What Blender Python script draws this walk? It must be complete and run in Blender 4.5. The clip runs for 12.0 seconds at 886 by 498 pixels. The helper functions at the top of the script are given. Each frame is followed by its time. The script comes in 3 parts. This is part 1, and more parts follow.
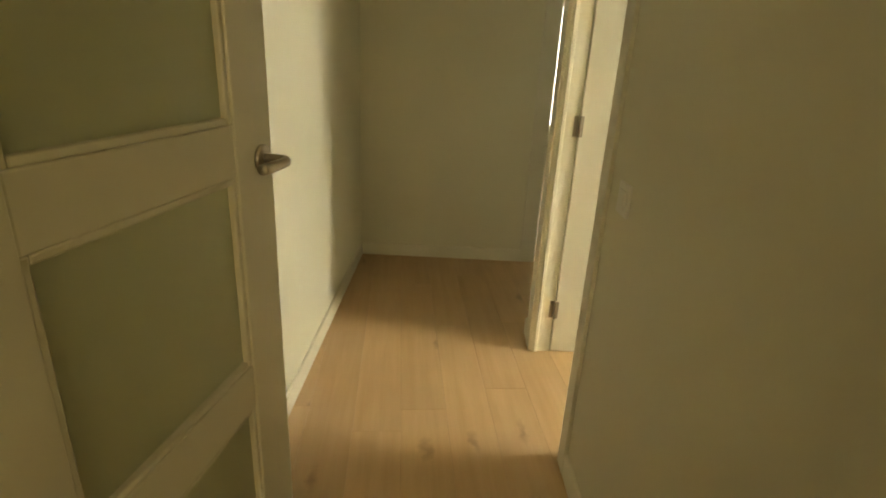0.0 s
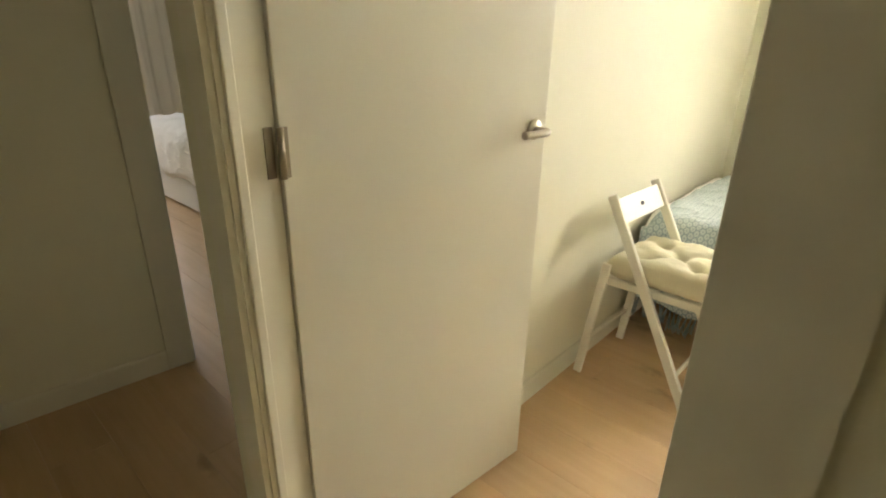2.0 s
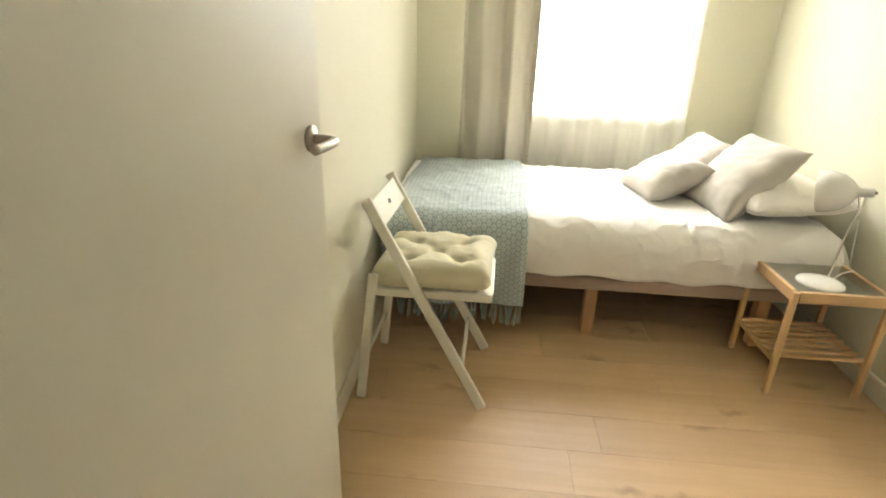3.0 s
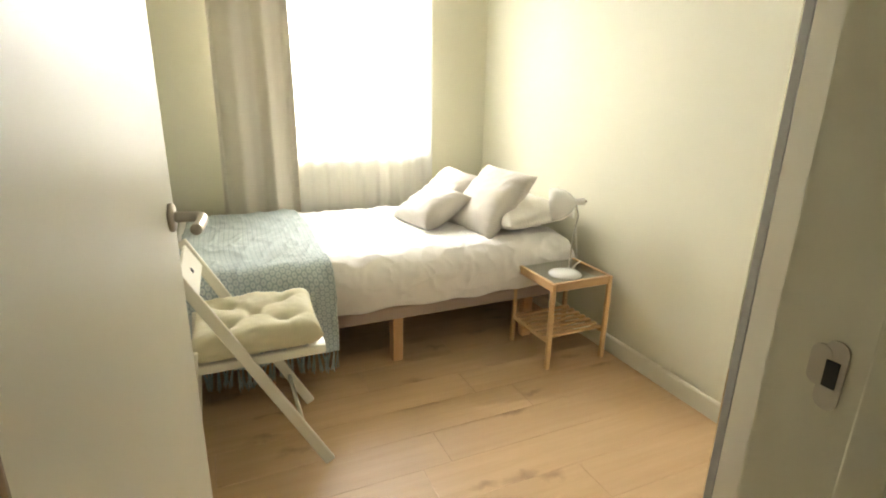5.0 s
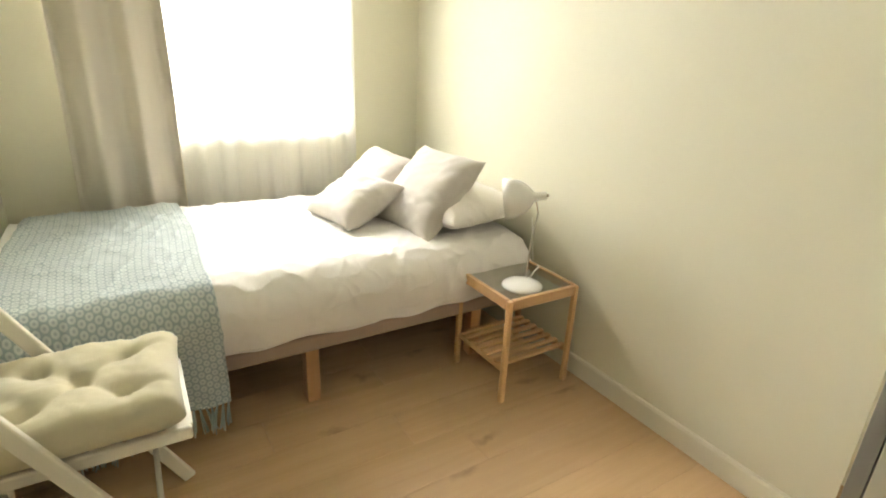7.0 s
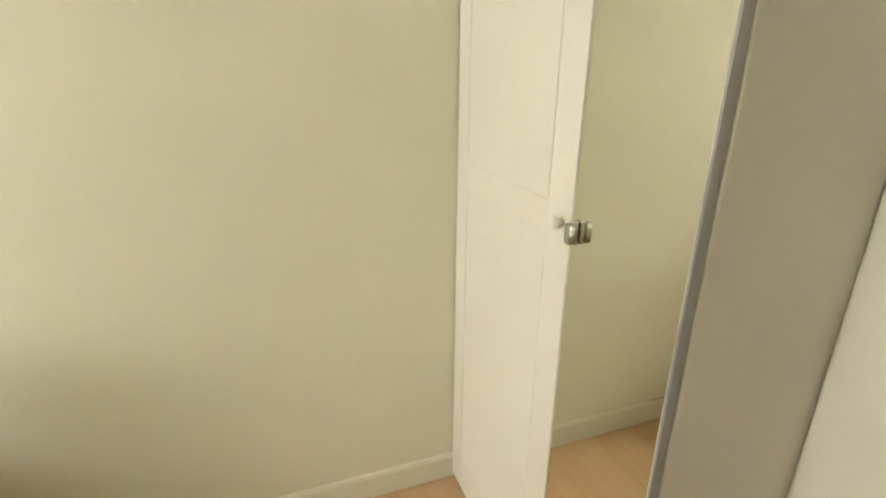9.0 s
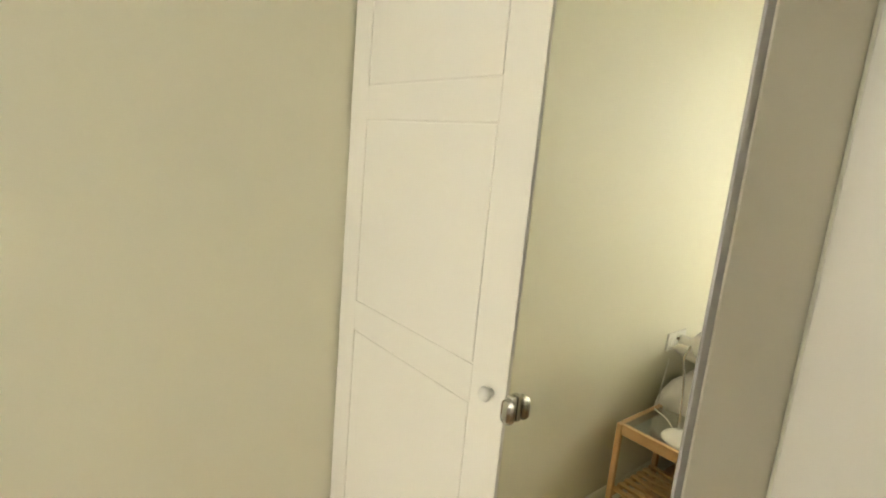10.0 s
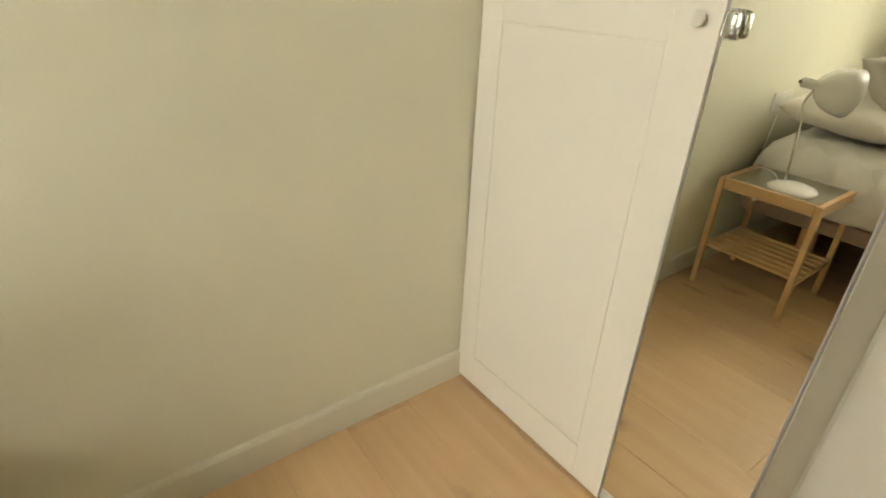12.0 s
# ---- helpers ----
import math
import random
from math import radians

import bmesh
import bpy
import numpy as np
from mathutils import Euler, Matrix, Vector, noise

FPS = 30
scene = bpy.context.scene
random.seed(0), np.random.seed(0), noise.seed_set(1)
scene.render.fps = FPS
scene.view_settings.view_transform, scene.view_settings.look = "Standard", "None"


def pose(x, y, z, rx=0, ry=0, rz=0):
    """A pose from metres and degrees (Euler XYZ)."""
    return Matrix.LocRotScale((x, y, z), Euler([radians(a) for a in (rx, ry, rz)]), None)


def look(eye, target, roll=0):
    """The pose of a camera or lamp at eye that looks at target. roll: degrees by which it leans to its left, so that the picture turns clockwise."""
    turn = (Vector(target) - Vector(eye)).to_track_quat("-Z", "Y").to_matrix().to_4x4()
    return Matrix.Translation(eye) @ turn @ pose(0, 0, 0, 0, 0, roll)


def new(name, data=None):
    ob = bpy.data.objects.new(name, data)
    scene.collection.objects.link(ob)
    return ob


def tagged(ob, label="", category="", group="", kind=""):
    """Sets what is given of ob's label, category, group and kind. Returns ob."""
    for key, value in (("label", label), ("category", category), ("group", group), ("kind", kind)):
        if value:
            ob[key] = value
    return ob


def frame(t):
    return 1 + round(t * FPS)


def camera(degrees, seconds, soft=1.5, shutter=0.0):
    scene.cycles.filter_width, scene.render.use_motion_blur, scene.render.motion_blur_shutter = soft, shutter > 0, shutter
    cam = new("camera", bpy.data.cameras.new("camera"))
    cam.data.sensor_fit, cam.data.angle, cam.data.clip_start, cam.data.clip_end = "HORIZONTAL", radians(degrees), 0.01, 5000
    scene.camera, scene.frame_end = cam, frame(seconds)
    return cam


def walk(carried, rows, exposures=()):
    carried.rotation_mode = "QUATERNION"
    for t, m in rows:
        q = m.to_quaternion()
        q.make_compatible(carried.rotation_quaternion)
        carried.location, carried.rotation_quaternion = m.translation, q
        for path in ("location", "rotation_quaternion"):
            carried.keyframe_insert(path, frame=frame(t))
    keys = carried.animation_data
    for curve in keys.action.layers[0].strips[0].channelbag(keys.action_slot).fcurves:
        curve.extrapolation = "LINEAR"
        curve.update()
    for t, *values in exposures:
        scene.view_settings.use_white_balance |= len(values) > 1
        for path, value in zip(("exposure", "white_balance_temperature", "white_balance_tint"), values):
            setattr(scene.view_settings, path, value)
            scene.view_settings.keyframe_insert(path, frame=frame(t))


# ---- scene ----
LENS = 80.5
cam = camera(LENS, 12.0, soft=1.9)
PATH = [
    (0, (0.707, -2.312, 1.367), (-1.166, -2.14, 0.687), 3.0),
    (0.5, (0.279, -2.292, 1.344), (-1.489, -1.67, 0.648), 2.2),
    (1, (-0.117, -2.209, 1.314), (-1.809, -1.437, 0.578), 0.2),
    (1.5, (-0.467, -2.102, 1.311), (-2.037, -1.071, 0.624), 2.8),
    (2, (-0.738, -2.013, 1.315), (-1.988, -0.645, 0.564), 1.0),
    (2.5, (-0.979, -1.902, 1.287), (-1.709, -0.197, 0.54), 1.6),
    (3, (-1.144, -1.836, 1.292), (-1.302, 0.007, 0.533), 1.8),
    (3.5, (-1.255, -1.815, 1.285), (-0.806, -0.017, 0.533), 3.1),
    (5.5, (-1.431, -1.885, 1.34), (-0.635, -0.14, 0.771), 1.0),
    (6, (-1.361, -1.787, 1.321), (-0.611, -0.065, 0.634), 1.9),
    (6.5, (-1.275, -1.587, 1.318), (-0.461, 0.09, 0.593), 1.9),
    (7, (-1.155, -1.356, 1.304), (-0.158, 0.233, 0.611), 2.6),
    (7.5, (-1.021, -1.111, 1.31), (0.269, 0.246, 0.608), 3.3),
    (9.5, (-0.751, -0.611, 1.349), (0.817, -1.711, 0.772), 2.9),
    (10, (-0.61, -0.604, 1.408), (0.905, -1.857, 1.038), 5.2),
    (10.5, (-0.546, -0.535, 1.366), (0.816, -1.95, 0.987), 0.1),
    (11, (-0.54, -0.438, 1.252), (0.81, -1.823, 0.742), 0.3),
    (11.5, (-0.518, -0.381, 1.129), (0.835, -1.626, 0.342), 0.9),
    (12, (-0.53, -0.362, 1.079), (0.881, -1.439, 0.157), 2.6),
]
walk(cam, [(t, look(eye, target, roll)) for t, eye, target, roll in PATH],
     [(0.0, 0.98, 8000, 3), (0.5, 0.66, 8000, 2), (1.0, 0.64, 7900, 4), (1.5, 0.42, 7100, 8), (2.0, 0.42, 6800, 10), (2.5, 0.28, 6500, 10), (3.5, 0.18, 6500, 10),
      (5.5, 0.15, 6500, 10), (7.0, 0.08, 6500, 10), (7.7, 0.06, 6500, 10), (9.3, -0.12, 6650, 8), (12.0, -0.25, 6850, 9)])

# ---- light ----
# the hall and the rooms off it lie five degrees askew to the bedroom
HALL = pose(-1.589, -1.64, 0, 0, 0, -5.0) @ pose(1.573, 1.599, 0)
world = bpy.data.worlds.new("sky")
scene.world = world
world.use_nodes = True
sky = world.node_tree.nodes.new("ShaderNodeTexSky")
sky.sky_type = 'NISHITA'
sky.sun_disc = False
sky.sun_elevation, sky.sun_rotation = radians(50), radians(200)
world.node_tree.links.new(sky.outputs[0], world.node_tree.nodes["Background"].inputs[0])
world.node_tree.nodes["Background"].inputs[1].default_value = 0.12


def window_light(name, eye, target, w, h, watts, color=(1.0, 0.97, 0.93)):
    """The sky's light, or added fill, falling in through a window's opening."""
    data = bpy.data.lights.new(name, 'AREA')
    data.shape, data.size, data.size_y, data.energy = 'RECTANGLE', w, h, watts
    data.color = color
    ob = new(name, data)
    ob.matrix_world = look(eye, target)
    return ob


window_light("daylight_bedroom", (-0.60, 2.70, 2.35), (-0.60, 0.30, 0.95), 2.8, 1.7, 900)
window_light("daylight_far_room", HALL @ Vector((-6.83, -1.27, 1.35)), HALL @ Vector((-5.0, -1.27, 1.2)), 1.6, 1.6, 12, (0.78, 0.84, 1.0))
# added warm fill from an unseen opening, to brighten the hall and glazed door
window_light("fill_passage", HALL @ Vector((2.66, -2.1, 1.5)), HALL @ Vector((1.0, -2.1, 1.3)), 0.7, 1.0, 4.5, (1.0, 0.76, 0.36))

# ---- materials ----


def material(name, color, rough=0.5, metal=0.0):
    m = bpy.data.materials.new(name)
    m.use_nodes = True
    b = m.node_tree.nodes["Principled BSDF"]
    b.inputs["Base Color"].default_value = (*color, 1)
    b.inputs["Roughness"].default_value = rough
    b.inputs["Metallic"].default_value = metal
    return m


def nd(m, kind, **values):
    n = m.node_tree.nodes.new(kind)
    for key, value in values.items():
        n.inputs[key.replace("_", " ")].default_value = value
    return n


def ln(m, a, b):
    m.node_tree.links.new(a, b)


def bsdf(m):
    return m.node_tree.nodes["Principled BSDF"]


def math_node(m, op, a, b=None, c=None):
    n = m.node_tree.nodes.new("ShaderNodeMath")
    n.operation = op
    for i, v in enumerate((a, b, c)):
        if v is None:
            continue
        if isinstance(v, (int, float)):
            n.inputs[i].default_value = v
        else:
            ln(m, v, n.inputs[i])
    return n.outputs[0]


def mixed(m, fac, a, b, blend='MIX'):
    n = m.node_tree.nodes.new("ShaderNodeMix")
    n.data_type, n.blend_type = 'RGBA', blend
    for sock, v in ((n.inputs[0], fac), (n.inputs[6], a), (n.inputs[7], b)):
        if isinstance(v, (int, float)):
            sock.default_value = v
        elif isinstance(v, tuple):
            sock.default_value = (*v, 1)
        else:
            ln(m, v, sock)
    return n.outputs[2]


def coords(m, space="Object", scale=(1, 1, 1)):
    t = m.node_tree.nodes.new("ShaderNodeTexCoord")
    mp = m.node_tree.nodes.new("ShaderNodeMapping")
    mp.inputs["Scale"].default_value = scale
    ln(m, t.outputs[space], mp.inputs[0])
    return mp.outputs[0]


def noisy(m, scale, detail=3.0, rough=0.55, vec=None):
    n = nd(m, "ShaderNodeTexNoise", Scale=scale, Detail=detail, Roughness=rough)
    ln(m, vec if vec is not None else coords(m), n.inputs["Vector"])
    return n.outputs["Fac"]


def bump(m, height, strength, distance):
    b = nd(m, "ShaderNodeBump", Strength=strength, Distance=distance)
    ln(m, height, b.inputs["Height"])
    ln(m, b.outputs[0], bsdf(m).inputs["Normal"])


def ramp(m, fac, lo, hi):
    n = m.node_tree.nodes.new("ShaderNodeMapRange")
    n.inputs[1].default_value, n.inputs[2].default_value = lo, hi
    ln(m, fac, n.inputs[0])
    return n.outputs[0]


def paint(name, color, rough, var=0.04, grain=0.15):
    """Painted plaster or wood: a faint cloudy tone and a fine roller texture."""
    m = material(name, color, rough)
    big = noisy(m, 1.7, 4)
    dark = tuple(c * (1 - var * 2) for c in color)
    ln(m, mixed(m, big, dark, tuple(min(1, c * (1 + var)) for c in color)), bsdf(m).inputs["Base Color"])
    fine = noisy(m, 260, 2)
    ln(m, math_node(m, 'ADD', math_node(m, 'MULTIPLY', noisy(m, 9, 3), 0.16), rough - 0.08), bsdf(m).inputs["Roughness"])
    bump(m, fine, grain, 0.0015)
    return m


WALL = paint("cream_wall_paint", (0.745, 0.72, 0.565), 0.62, 0.03, 0.12)
TRIM = paint("ivory_trim_paint", (0.74, 0.71, 0.58), 0.4, 0.02, 0.05)
DOOR = paint("ivory_door_lacquer", (0.72, 0.69, 0.57), 0.36, 0.015, 0.05)
CEIL = paint("white_ceiling_paint", (0.82, 0.80, 0.72), 0.7, 0.02, 0.2)
WARD = paint("white_wardrobe_lacquer", (0.79, 0.76, 0.67), 0.38, 0.015, 0.03)
SIDE = paint("warm_grey_side_laminate", (0.70, 0.665, 0.57), 0.42, 0.02, 0.05)
EDGE = paint("grey_door_edge", (0.36, 0.345, 0.33), 0.45, 0.02, 0.05)
CHAIR = paint("white_chair_lacquer", (0.83, 0.80, 0.68), 0.38, 0.02, 0.08)
PLASTIC = material("white_plastic", (0.80, 0.78, 0.70), 0.35)
# near-black colour for the shade inside holes that aren't cut
HOLE_SHADE = material("dark_hole_shade", (0.03, 0.03, 0.03), 0.6)
JOINT = material("dark_joint", (0.36, 0.23, 0.125), 0.8)


def metal(name, color, rough):
    m = material(name, color, rough, 1.0)
    v = noisy(m, 60, 3, vec=coords(m, scale=(1, 1, 6)))
    ln(m, math_node(m, 'ADD', math_node(m, 'MULTIPLY', v, 0.15), rough - 0.07), bsdf(m).inputs["Roughness"])
    return m


NICKEL = metal("brushed_nickel", (0.50, 0.46, 0.40), 0.32)
CHROME = metal("polished_chrome", (0.72, 0.72, 0.70), 0.12)
STEEL = metal("dull_steel_hinge", (0.30, 0.26, 0.20), 0.42)
MIRROR = material("mirror_silver", (0.86, 0.86, 0.78), 0.0, 1.0)


def oak(name, light, dark, along, knots, rough):
    """Oak with grain along one local axis, tinted piece by piece."""
    m = material(name, light, rough)
    info = m.node_tree.nodes.new("ShaderNodeObjectInfo")
    tc = m.node_tree.nodes.new("ShaderNodeTexCoord")
    off = m.node_tree.nodes.new("ShaderNodeVectorMath")
    off.operation = 'ADD'
    comb = m.node_tree.nodes.new("ShaderNodeCombineXYZ")
    for i, k in enumerate((37.0, 19.0, 11.0)):
        ln(m, math_node(m, 'MULTIPLY', info.outputs["Random"], k), comb.inputs[i])
    ln(m, tc.outputs["Object"], off.inputs[0])
    ln(m, comb.outputs[0], off.inputs[1])
    scale = [26.0, 26.0, 26.0]
    scale[along] = 1.6
    mp = nd(m, "ShaderNodeMapping", Scale=tuple(scale))
    ln(m, off.outputs[0], mp.inputs[0])
    grain = noisy(m, 1.0, 6, 0.62, mp.outputs[0])
    fine = noisy(m, 5.0, 4, 0.6, mp.outputs[0])
    wide = noisy(m, 2.2, 3, 0.5, off.outputs[0])
    col = mixed(m, ramp(m, grain, 0.3, 0.72), light, dark)
    col = mixed(m, math_node(m, 'MULTIPLY', ramp(m, wide, 0.35, 0.75), 0.45), col, tuple(c * 0.72 for c in light))
    tint = mixed(m, info.outputs["Random"], (0.95, 0.94, 0.93), (1.04, 1.03, 1.02))
    col = mixed(m, 1.0, col, tint, 'MULTIPLY')
    if knots:
        ks = [2.3, 2.3, 2.3]
        ks[along] = 0.8
        mk = nd(m, "ShaderNodeMapping", Scale=tuple(k * 1.35 for k in ks))
        warp = m.node_tree.nodes.new("ShaderNodeVectorMath")
        warp.operation = 'ADD'
        wn = nd(m, "ShaderNodeTexNoise", Scale=11.0, Detail=4.0)
        ln(m, off.outputs[0], wn.inputs["Vector"])
        ws = m.node_tree.nodes.new("ShaderNodeVectorMath")
        ws.operation = 'SCALE'
        ws.inputs["Scale"].default_value = 0.13
        ln(m, wn.outputs["Color"], ws.inputs[0])
        ln(m, off.outputs[0], warp.inputs[0])
        ln(m, ws.outputs[0], warp.inputs[1])
        ln(m, warp.outputs[0], mk.inputs[0])
        vor = nd(m, "ShaderNodeTexVoronoi", Scale=1.0)
        vor.voronoi_dimensions = '2D'
        ln(m, mk.outputs[0], vor.inputs["Vector"])
        kmask = ramp(m, vor.outputs["Distance"], 0.085, 0.015)
        col = mixed(m, math_node(m, 'MULTIPLY', kmask, 0.42), col, tuple(c * 0.28 for c in dark))
    ln(m, col, bsdf(m).inputs["Base Color"])
    ln(m, math_node(m, 'ADD', math_node(m, 'MULTIPLY', fine, 0.2), rough - 0.1), bsdf(m).inputs["Roughness"])
    bump(m, fine, 0.12, 0.001)
    return m


FLOOR = oak("oak_laminate", (0.635, 0.44, 0.25), (0.55, 0.362, 0.193), 0, True, 0.44)
BEECH = oak("pale_bamboo", (0.66, 0.43, 0.22), (0.56, 0.34, 0.16), 2, False, 0.45)
BEECH_X = oak("pale_bamboo_slat", (0.70, 0.47, 0.25), (0.56, 0.34, 0.16), 0, False, 0.45)
LEGWOOD = oak("beech_leg", (0.58, 0.34, 0.17), (0.48, 0.26, 0.12), 2, False, 0.45)


def cloth(name, color, rough=0.9, weave=900.0, depth=0.2, sheen=0.2, folds=0.0):
    m = material(name, color, rough)
    wv = m.node_tree.nodes.new("ShaderNodeTexWave")
    wv.inputs["Scale"].default_value = weave / 2.5
    wv.inputs["Distortion"].default_value = 2.0
    ln(m, coords(m, scale=(1, 1, 1)), wv.inputs["Vector"])
    tone = noisy(m, 5, 4)
    ln(m, mixed(m, tone, tuple(c * 0.93 for c in color), color), bsdf(m).inputs["Base Color"])
    h = math_node(m, 'ADD', math_node(m, 'MULTIPLY', wv.outputs["Fac"], 0.4), noisy(m, weave / 3, 2))
    bump(m, h, depth, 0.001)
    if folds:
        # pressed creases running every way through the cloth
        sharp = [math_node(m, 'POWER', math_node(m, 'SUBTRACT', 1.0, math_node(m, 'ABSOLUTE', math_node(m, 'MULTIPLY', math_node(m, 'SUBTRACT', noisy(m, s, 2, 0.4, coords(m, scale=sc)), 0.5), 4.0))), 3.0)
                 for s, sc in ((5.0, (1.0, 0.45, 1.6)), (9.0, (0.8, 1.0, 0.6)))]
        crease = nd(m, "ShaderNodeBump", Strength=folds, Distance=0.012)
        ln(m, math_node(m, 'ADD', sharp[0], math_node(m, 'MULTIPLY', sharp[1], 0.5)), crease.inputs["Height"])
        ln(m, crease.outputs[0], [n for n in m.node_tree.nodes if n.bl_idname == "ShaderNodeBump"][0].inputs["Normal"])
    bsdf(m).inputs["Sheen Weight"].default_value = sheen
    return m


DUVET = cloth("white_cotton", (0.93, 0.90, 0.85), 0.85, 700, 0.1, 0.2, 0.32)
PILLOWCASE = cloth("white_pillowcase", (0.92, 0.88, 0.81), 0.85, 700, 0.1, 0.2, 0.3)
GREY_LINEN = cloth("grey_linen", (0.58, 0.54, 0.475), 0.92, 500, 0.45, 0.2, 0.12)
CREAM_PAD = cloth("cream_canvas", (0.69, 0.64, 0.45), 0.9, 600, 0.25)
BASE_FABRIC = cloth("taupe_bed_base_fabric", (0.40, 0.30, 0.23), 0.9, 500, 0.3)
FRINGE = cloth("blue_grey_yarn", (0.36, 0.43, 0.42), 0.95, 400, 0.4)
MATTRESS = cloth("mattress_ticking", (0.74, 0.72, 0.67), 0.9, 500, 0.2)

# woven throw: a lattice of small rings in white on blue-grey
THROW = cloth("blue_grey_woven_throw", (0.38, 0.45, 0.44), 0.95, 400, 0.3)
m_uv = coords(THROW, "UV", (1, 1, 1))
_sep = THROW.node_tree.nodes.new("ShaderNodeSeparateXYZ")
ln(THROW, m_uv, _sep.inputs[0])
_k = 2 * math.pi / 0.022
_u = math_node(THROW, 'MULTIPLY', _sep.outputs[0], _k)
_v = math_node(THROW, 'MULTIPLY', _sep.outputs[1], _k)
_a = math_node(THROW, 'COSINE', _u)
_b = math_node(THROW, 'COSINE', math_node(THROW, 'ADD', math_node(THROW, 'MULTIPLY', _u, 0.5), math_node(THROW, 'MULTIPLY', _v, 0.866)))
_c = math_node(THROW, 'COSINE', math_node(THROW, 'SUBTRACT', math_node(THROW, 'MULTIPLY', _u, 0.5), math_node(THROW, 'MULTIPLY', _v, 0.866)))
_sum = math_node(THROW, 'ADD', math_node(THROW, 'ADD', _a, _b), _c)
_mask = ramp(THROW, _sum, -0.35, -0.95)
_dot = math_node(THROW, 'MULTIPLY', ramp(THROW, _sum, 1.7, 2.5), 0.8)
_pat = math_node(THROW, 'MAXIMUM', _mask, _dot)
_col = mixed(THROW, math_node(THROW, 'MULTIPLY', _pat, 0.9), (0.55, 0.60, 0.58), (0.31, 0.385, 0.40))
ln(THROW, _col, bsdf(THROW).inputs["Base Color"])


def see_through(name, color, share, solid=0.5):
    """Thin voile: part open weave, part cloth that lets light through."""
    m = bpy.data.materials.new(name)
    m.use_nodes = True
    nt = m.node_tree
    nt.nodes.remove(nt.nodes["Principled BSDF"])
    tr, tl, df = (nt.nodes.new("ShaderNodeBsdf" + k) for k in ("Transparent", "Translucent", "Diffuse"))
    tl.inputs[0].default_value = (*color, 1)
    df.inputs[0].default_value = (*color, 1)
    a, b = nt.nodes.new("ShaderNodeMixShader"), nt.nodes.new("ShaderNodeMixShader")
    a.inputs[0].default_value, b.inputs[0].default_value = solid, share
    ln(m, tl.outputs[0], a.inputs[1])
    ln(m, df.outputs[0], a.inputs[2])
    ln(m, tr.outputs[0], b.inputs[1])
    ln(m, a.outputs[0], b.inputs[2])
    ln(m, b.outputs[0], nt.nodes["Material Output"].inputs[0])
    return m


DRAPE = see_through("beige_curtain_fabric", (0.68, 0.635, 0.54), 1.0, 0.95)
VOILE = see_through("white_voile", (0.93, 0.92, 0.90), 0.72)


def glass(name, color, rough):
    m = material(name, color, rough)
    bsdf(m).inputs["Transmission Weight"].default_value = 1.0
    bsdf(m).inputs["IOR"].default_value = 1.45
    return m


CLEAR = glass("clear_window_glass", (0.97, 0.99, 0.98), 0.0)
FROST = glass("frosted_door_glass", (0.66, 0.68, 0.47), 0.35)
bsdf(FROST).inputs["Transmission Weight"].default_value = 0.45
TINTED = glass("grey_table_glass", (0.78, 0.80, 0.70), 0.08)
bsdf(TINTED).inputs["Transmission Weight"].default_value = 0.9
LAMPWHITE = material("white_lamp_enamel", (0.82, 0.81, 0.77), 0.22)

# ---- building helpers ----


def thing(name, x, y, z, rz=0.0, label="", category="", group="", kind=""):
    e = new(name)
    e.empty_display_size = 0.1
    e.matrix_world = pose(x, y, z, 0, 0, rz)
    return tagged(e, label, category, group, kind)


def part(name, bm, mat, parent=None, label="", smooth=False):
    me = bpy.data.meshes.new(name)
    bm.normal_update()
    for f in bm.faces:
        f.smooth = smooth
    bm.to_mesh(me)
    bm.free()
    me.materials.append(mat)
    ob = new(name, me)
    if parent is not None:
        ob.parent = parent
    return tagged(ob, label)


def box(x0, x1, y0, y1, z0, z1, bevel=0.0, seg=2, bm=None):
    own = bmesh.new()
    bmesh.ops.create_cube(own, size=1)
    for v in own.verts:
        v.co = ((x0 + x1) / 2 + v.co.x * (x1 - x0), (y0 + y1) / 2 + v.co.y * (y1 - y0), (z0 + z1) / 2 + v.co.z * (z1 - z0))
    if bevel:
        bmesh.ops.bevel(own, geom=own.edges[:], offset=bevel, segments=seg, affect='EDGES', profile=0.5)
    return own if bm is None else join(bm, own)


def join(bm, other):
    me = bpy.data.meshes.new("tmp")
    other.to_mesh(me)
    other.free()
    bm.from_mesh(me)
    bpy.data.meshes.remove(me)
    return bm


def prism(points, z0, z1):
    """An upright block over a plan outline."""
    bm = bmesh.new()
    lo = [bm.verts.new((x, y, z0)) for x, y in points]
    hi = [bm.verts.new((x, y, z1)) for x, y in points]
    bm.faces.new(lo[::-1])
    bm.faces.new(hi)
    n = len(points)
    for i in range(n):
        bm.faces.new((lo[i], lo[(i + 1) % n], hi[(i + 1) % n], hi[i]))
    bmesh.ops.recalc_face_normals(bm, faces=bm.faces[:])
    return bm


def beam(a, b, w, d, up=(0, 0, 1), bevel=0.003):
    """A squared bar from a to b, w wide across, d deep towards up."""
    a, b = Vector(a), Vector(b)
    ax = (b - a).normalized()
    side = ax.cross(Vector(up)).normalized()
    upv = side.cross(ax).normalized()
    bm = box(-w / 2, w / 2, -d / 2, d / 2, 0, (b - a).length, bevel)
    m = Matrix((side, upv, ax)).transposed().to_4x4()
    m.translation = a
    if m.to_3x3().determinant() < 0:
        bmesh.ops.reverse_faces(bm, faces=bm.faces[:])
    bmesh.ops.transform(bm, matrix=m, verts=bm.verts[:])
    return bm


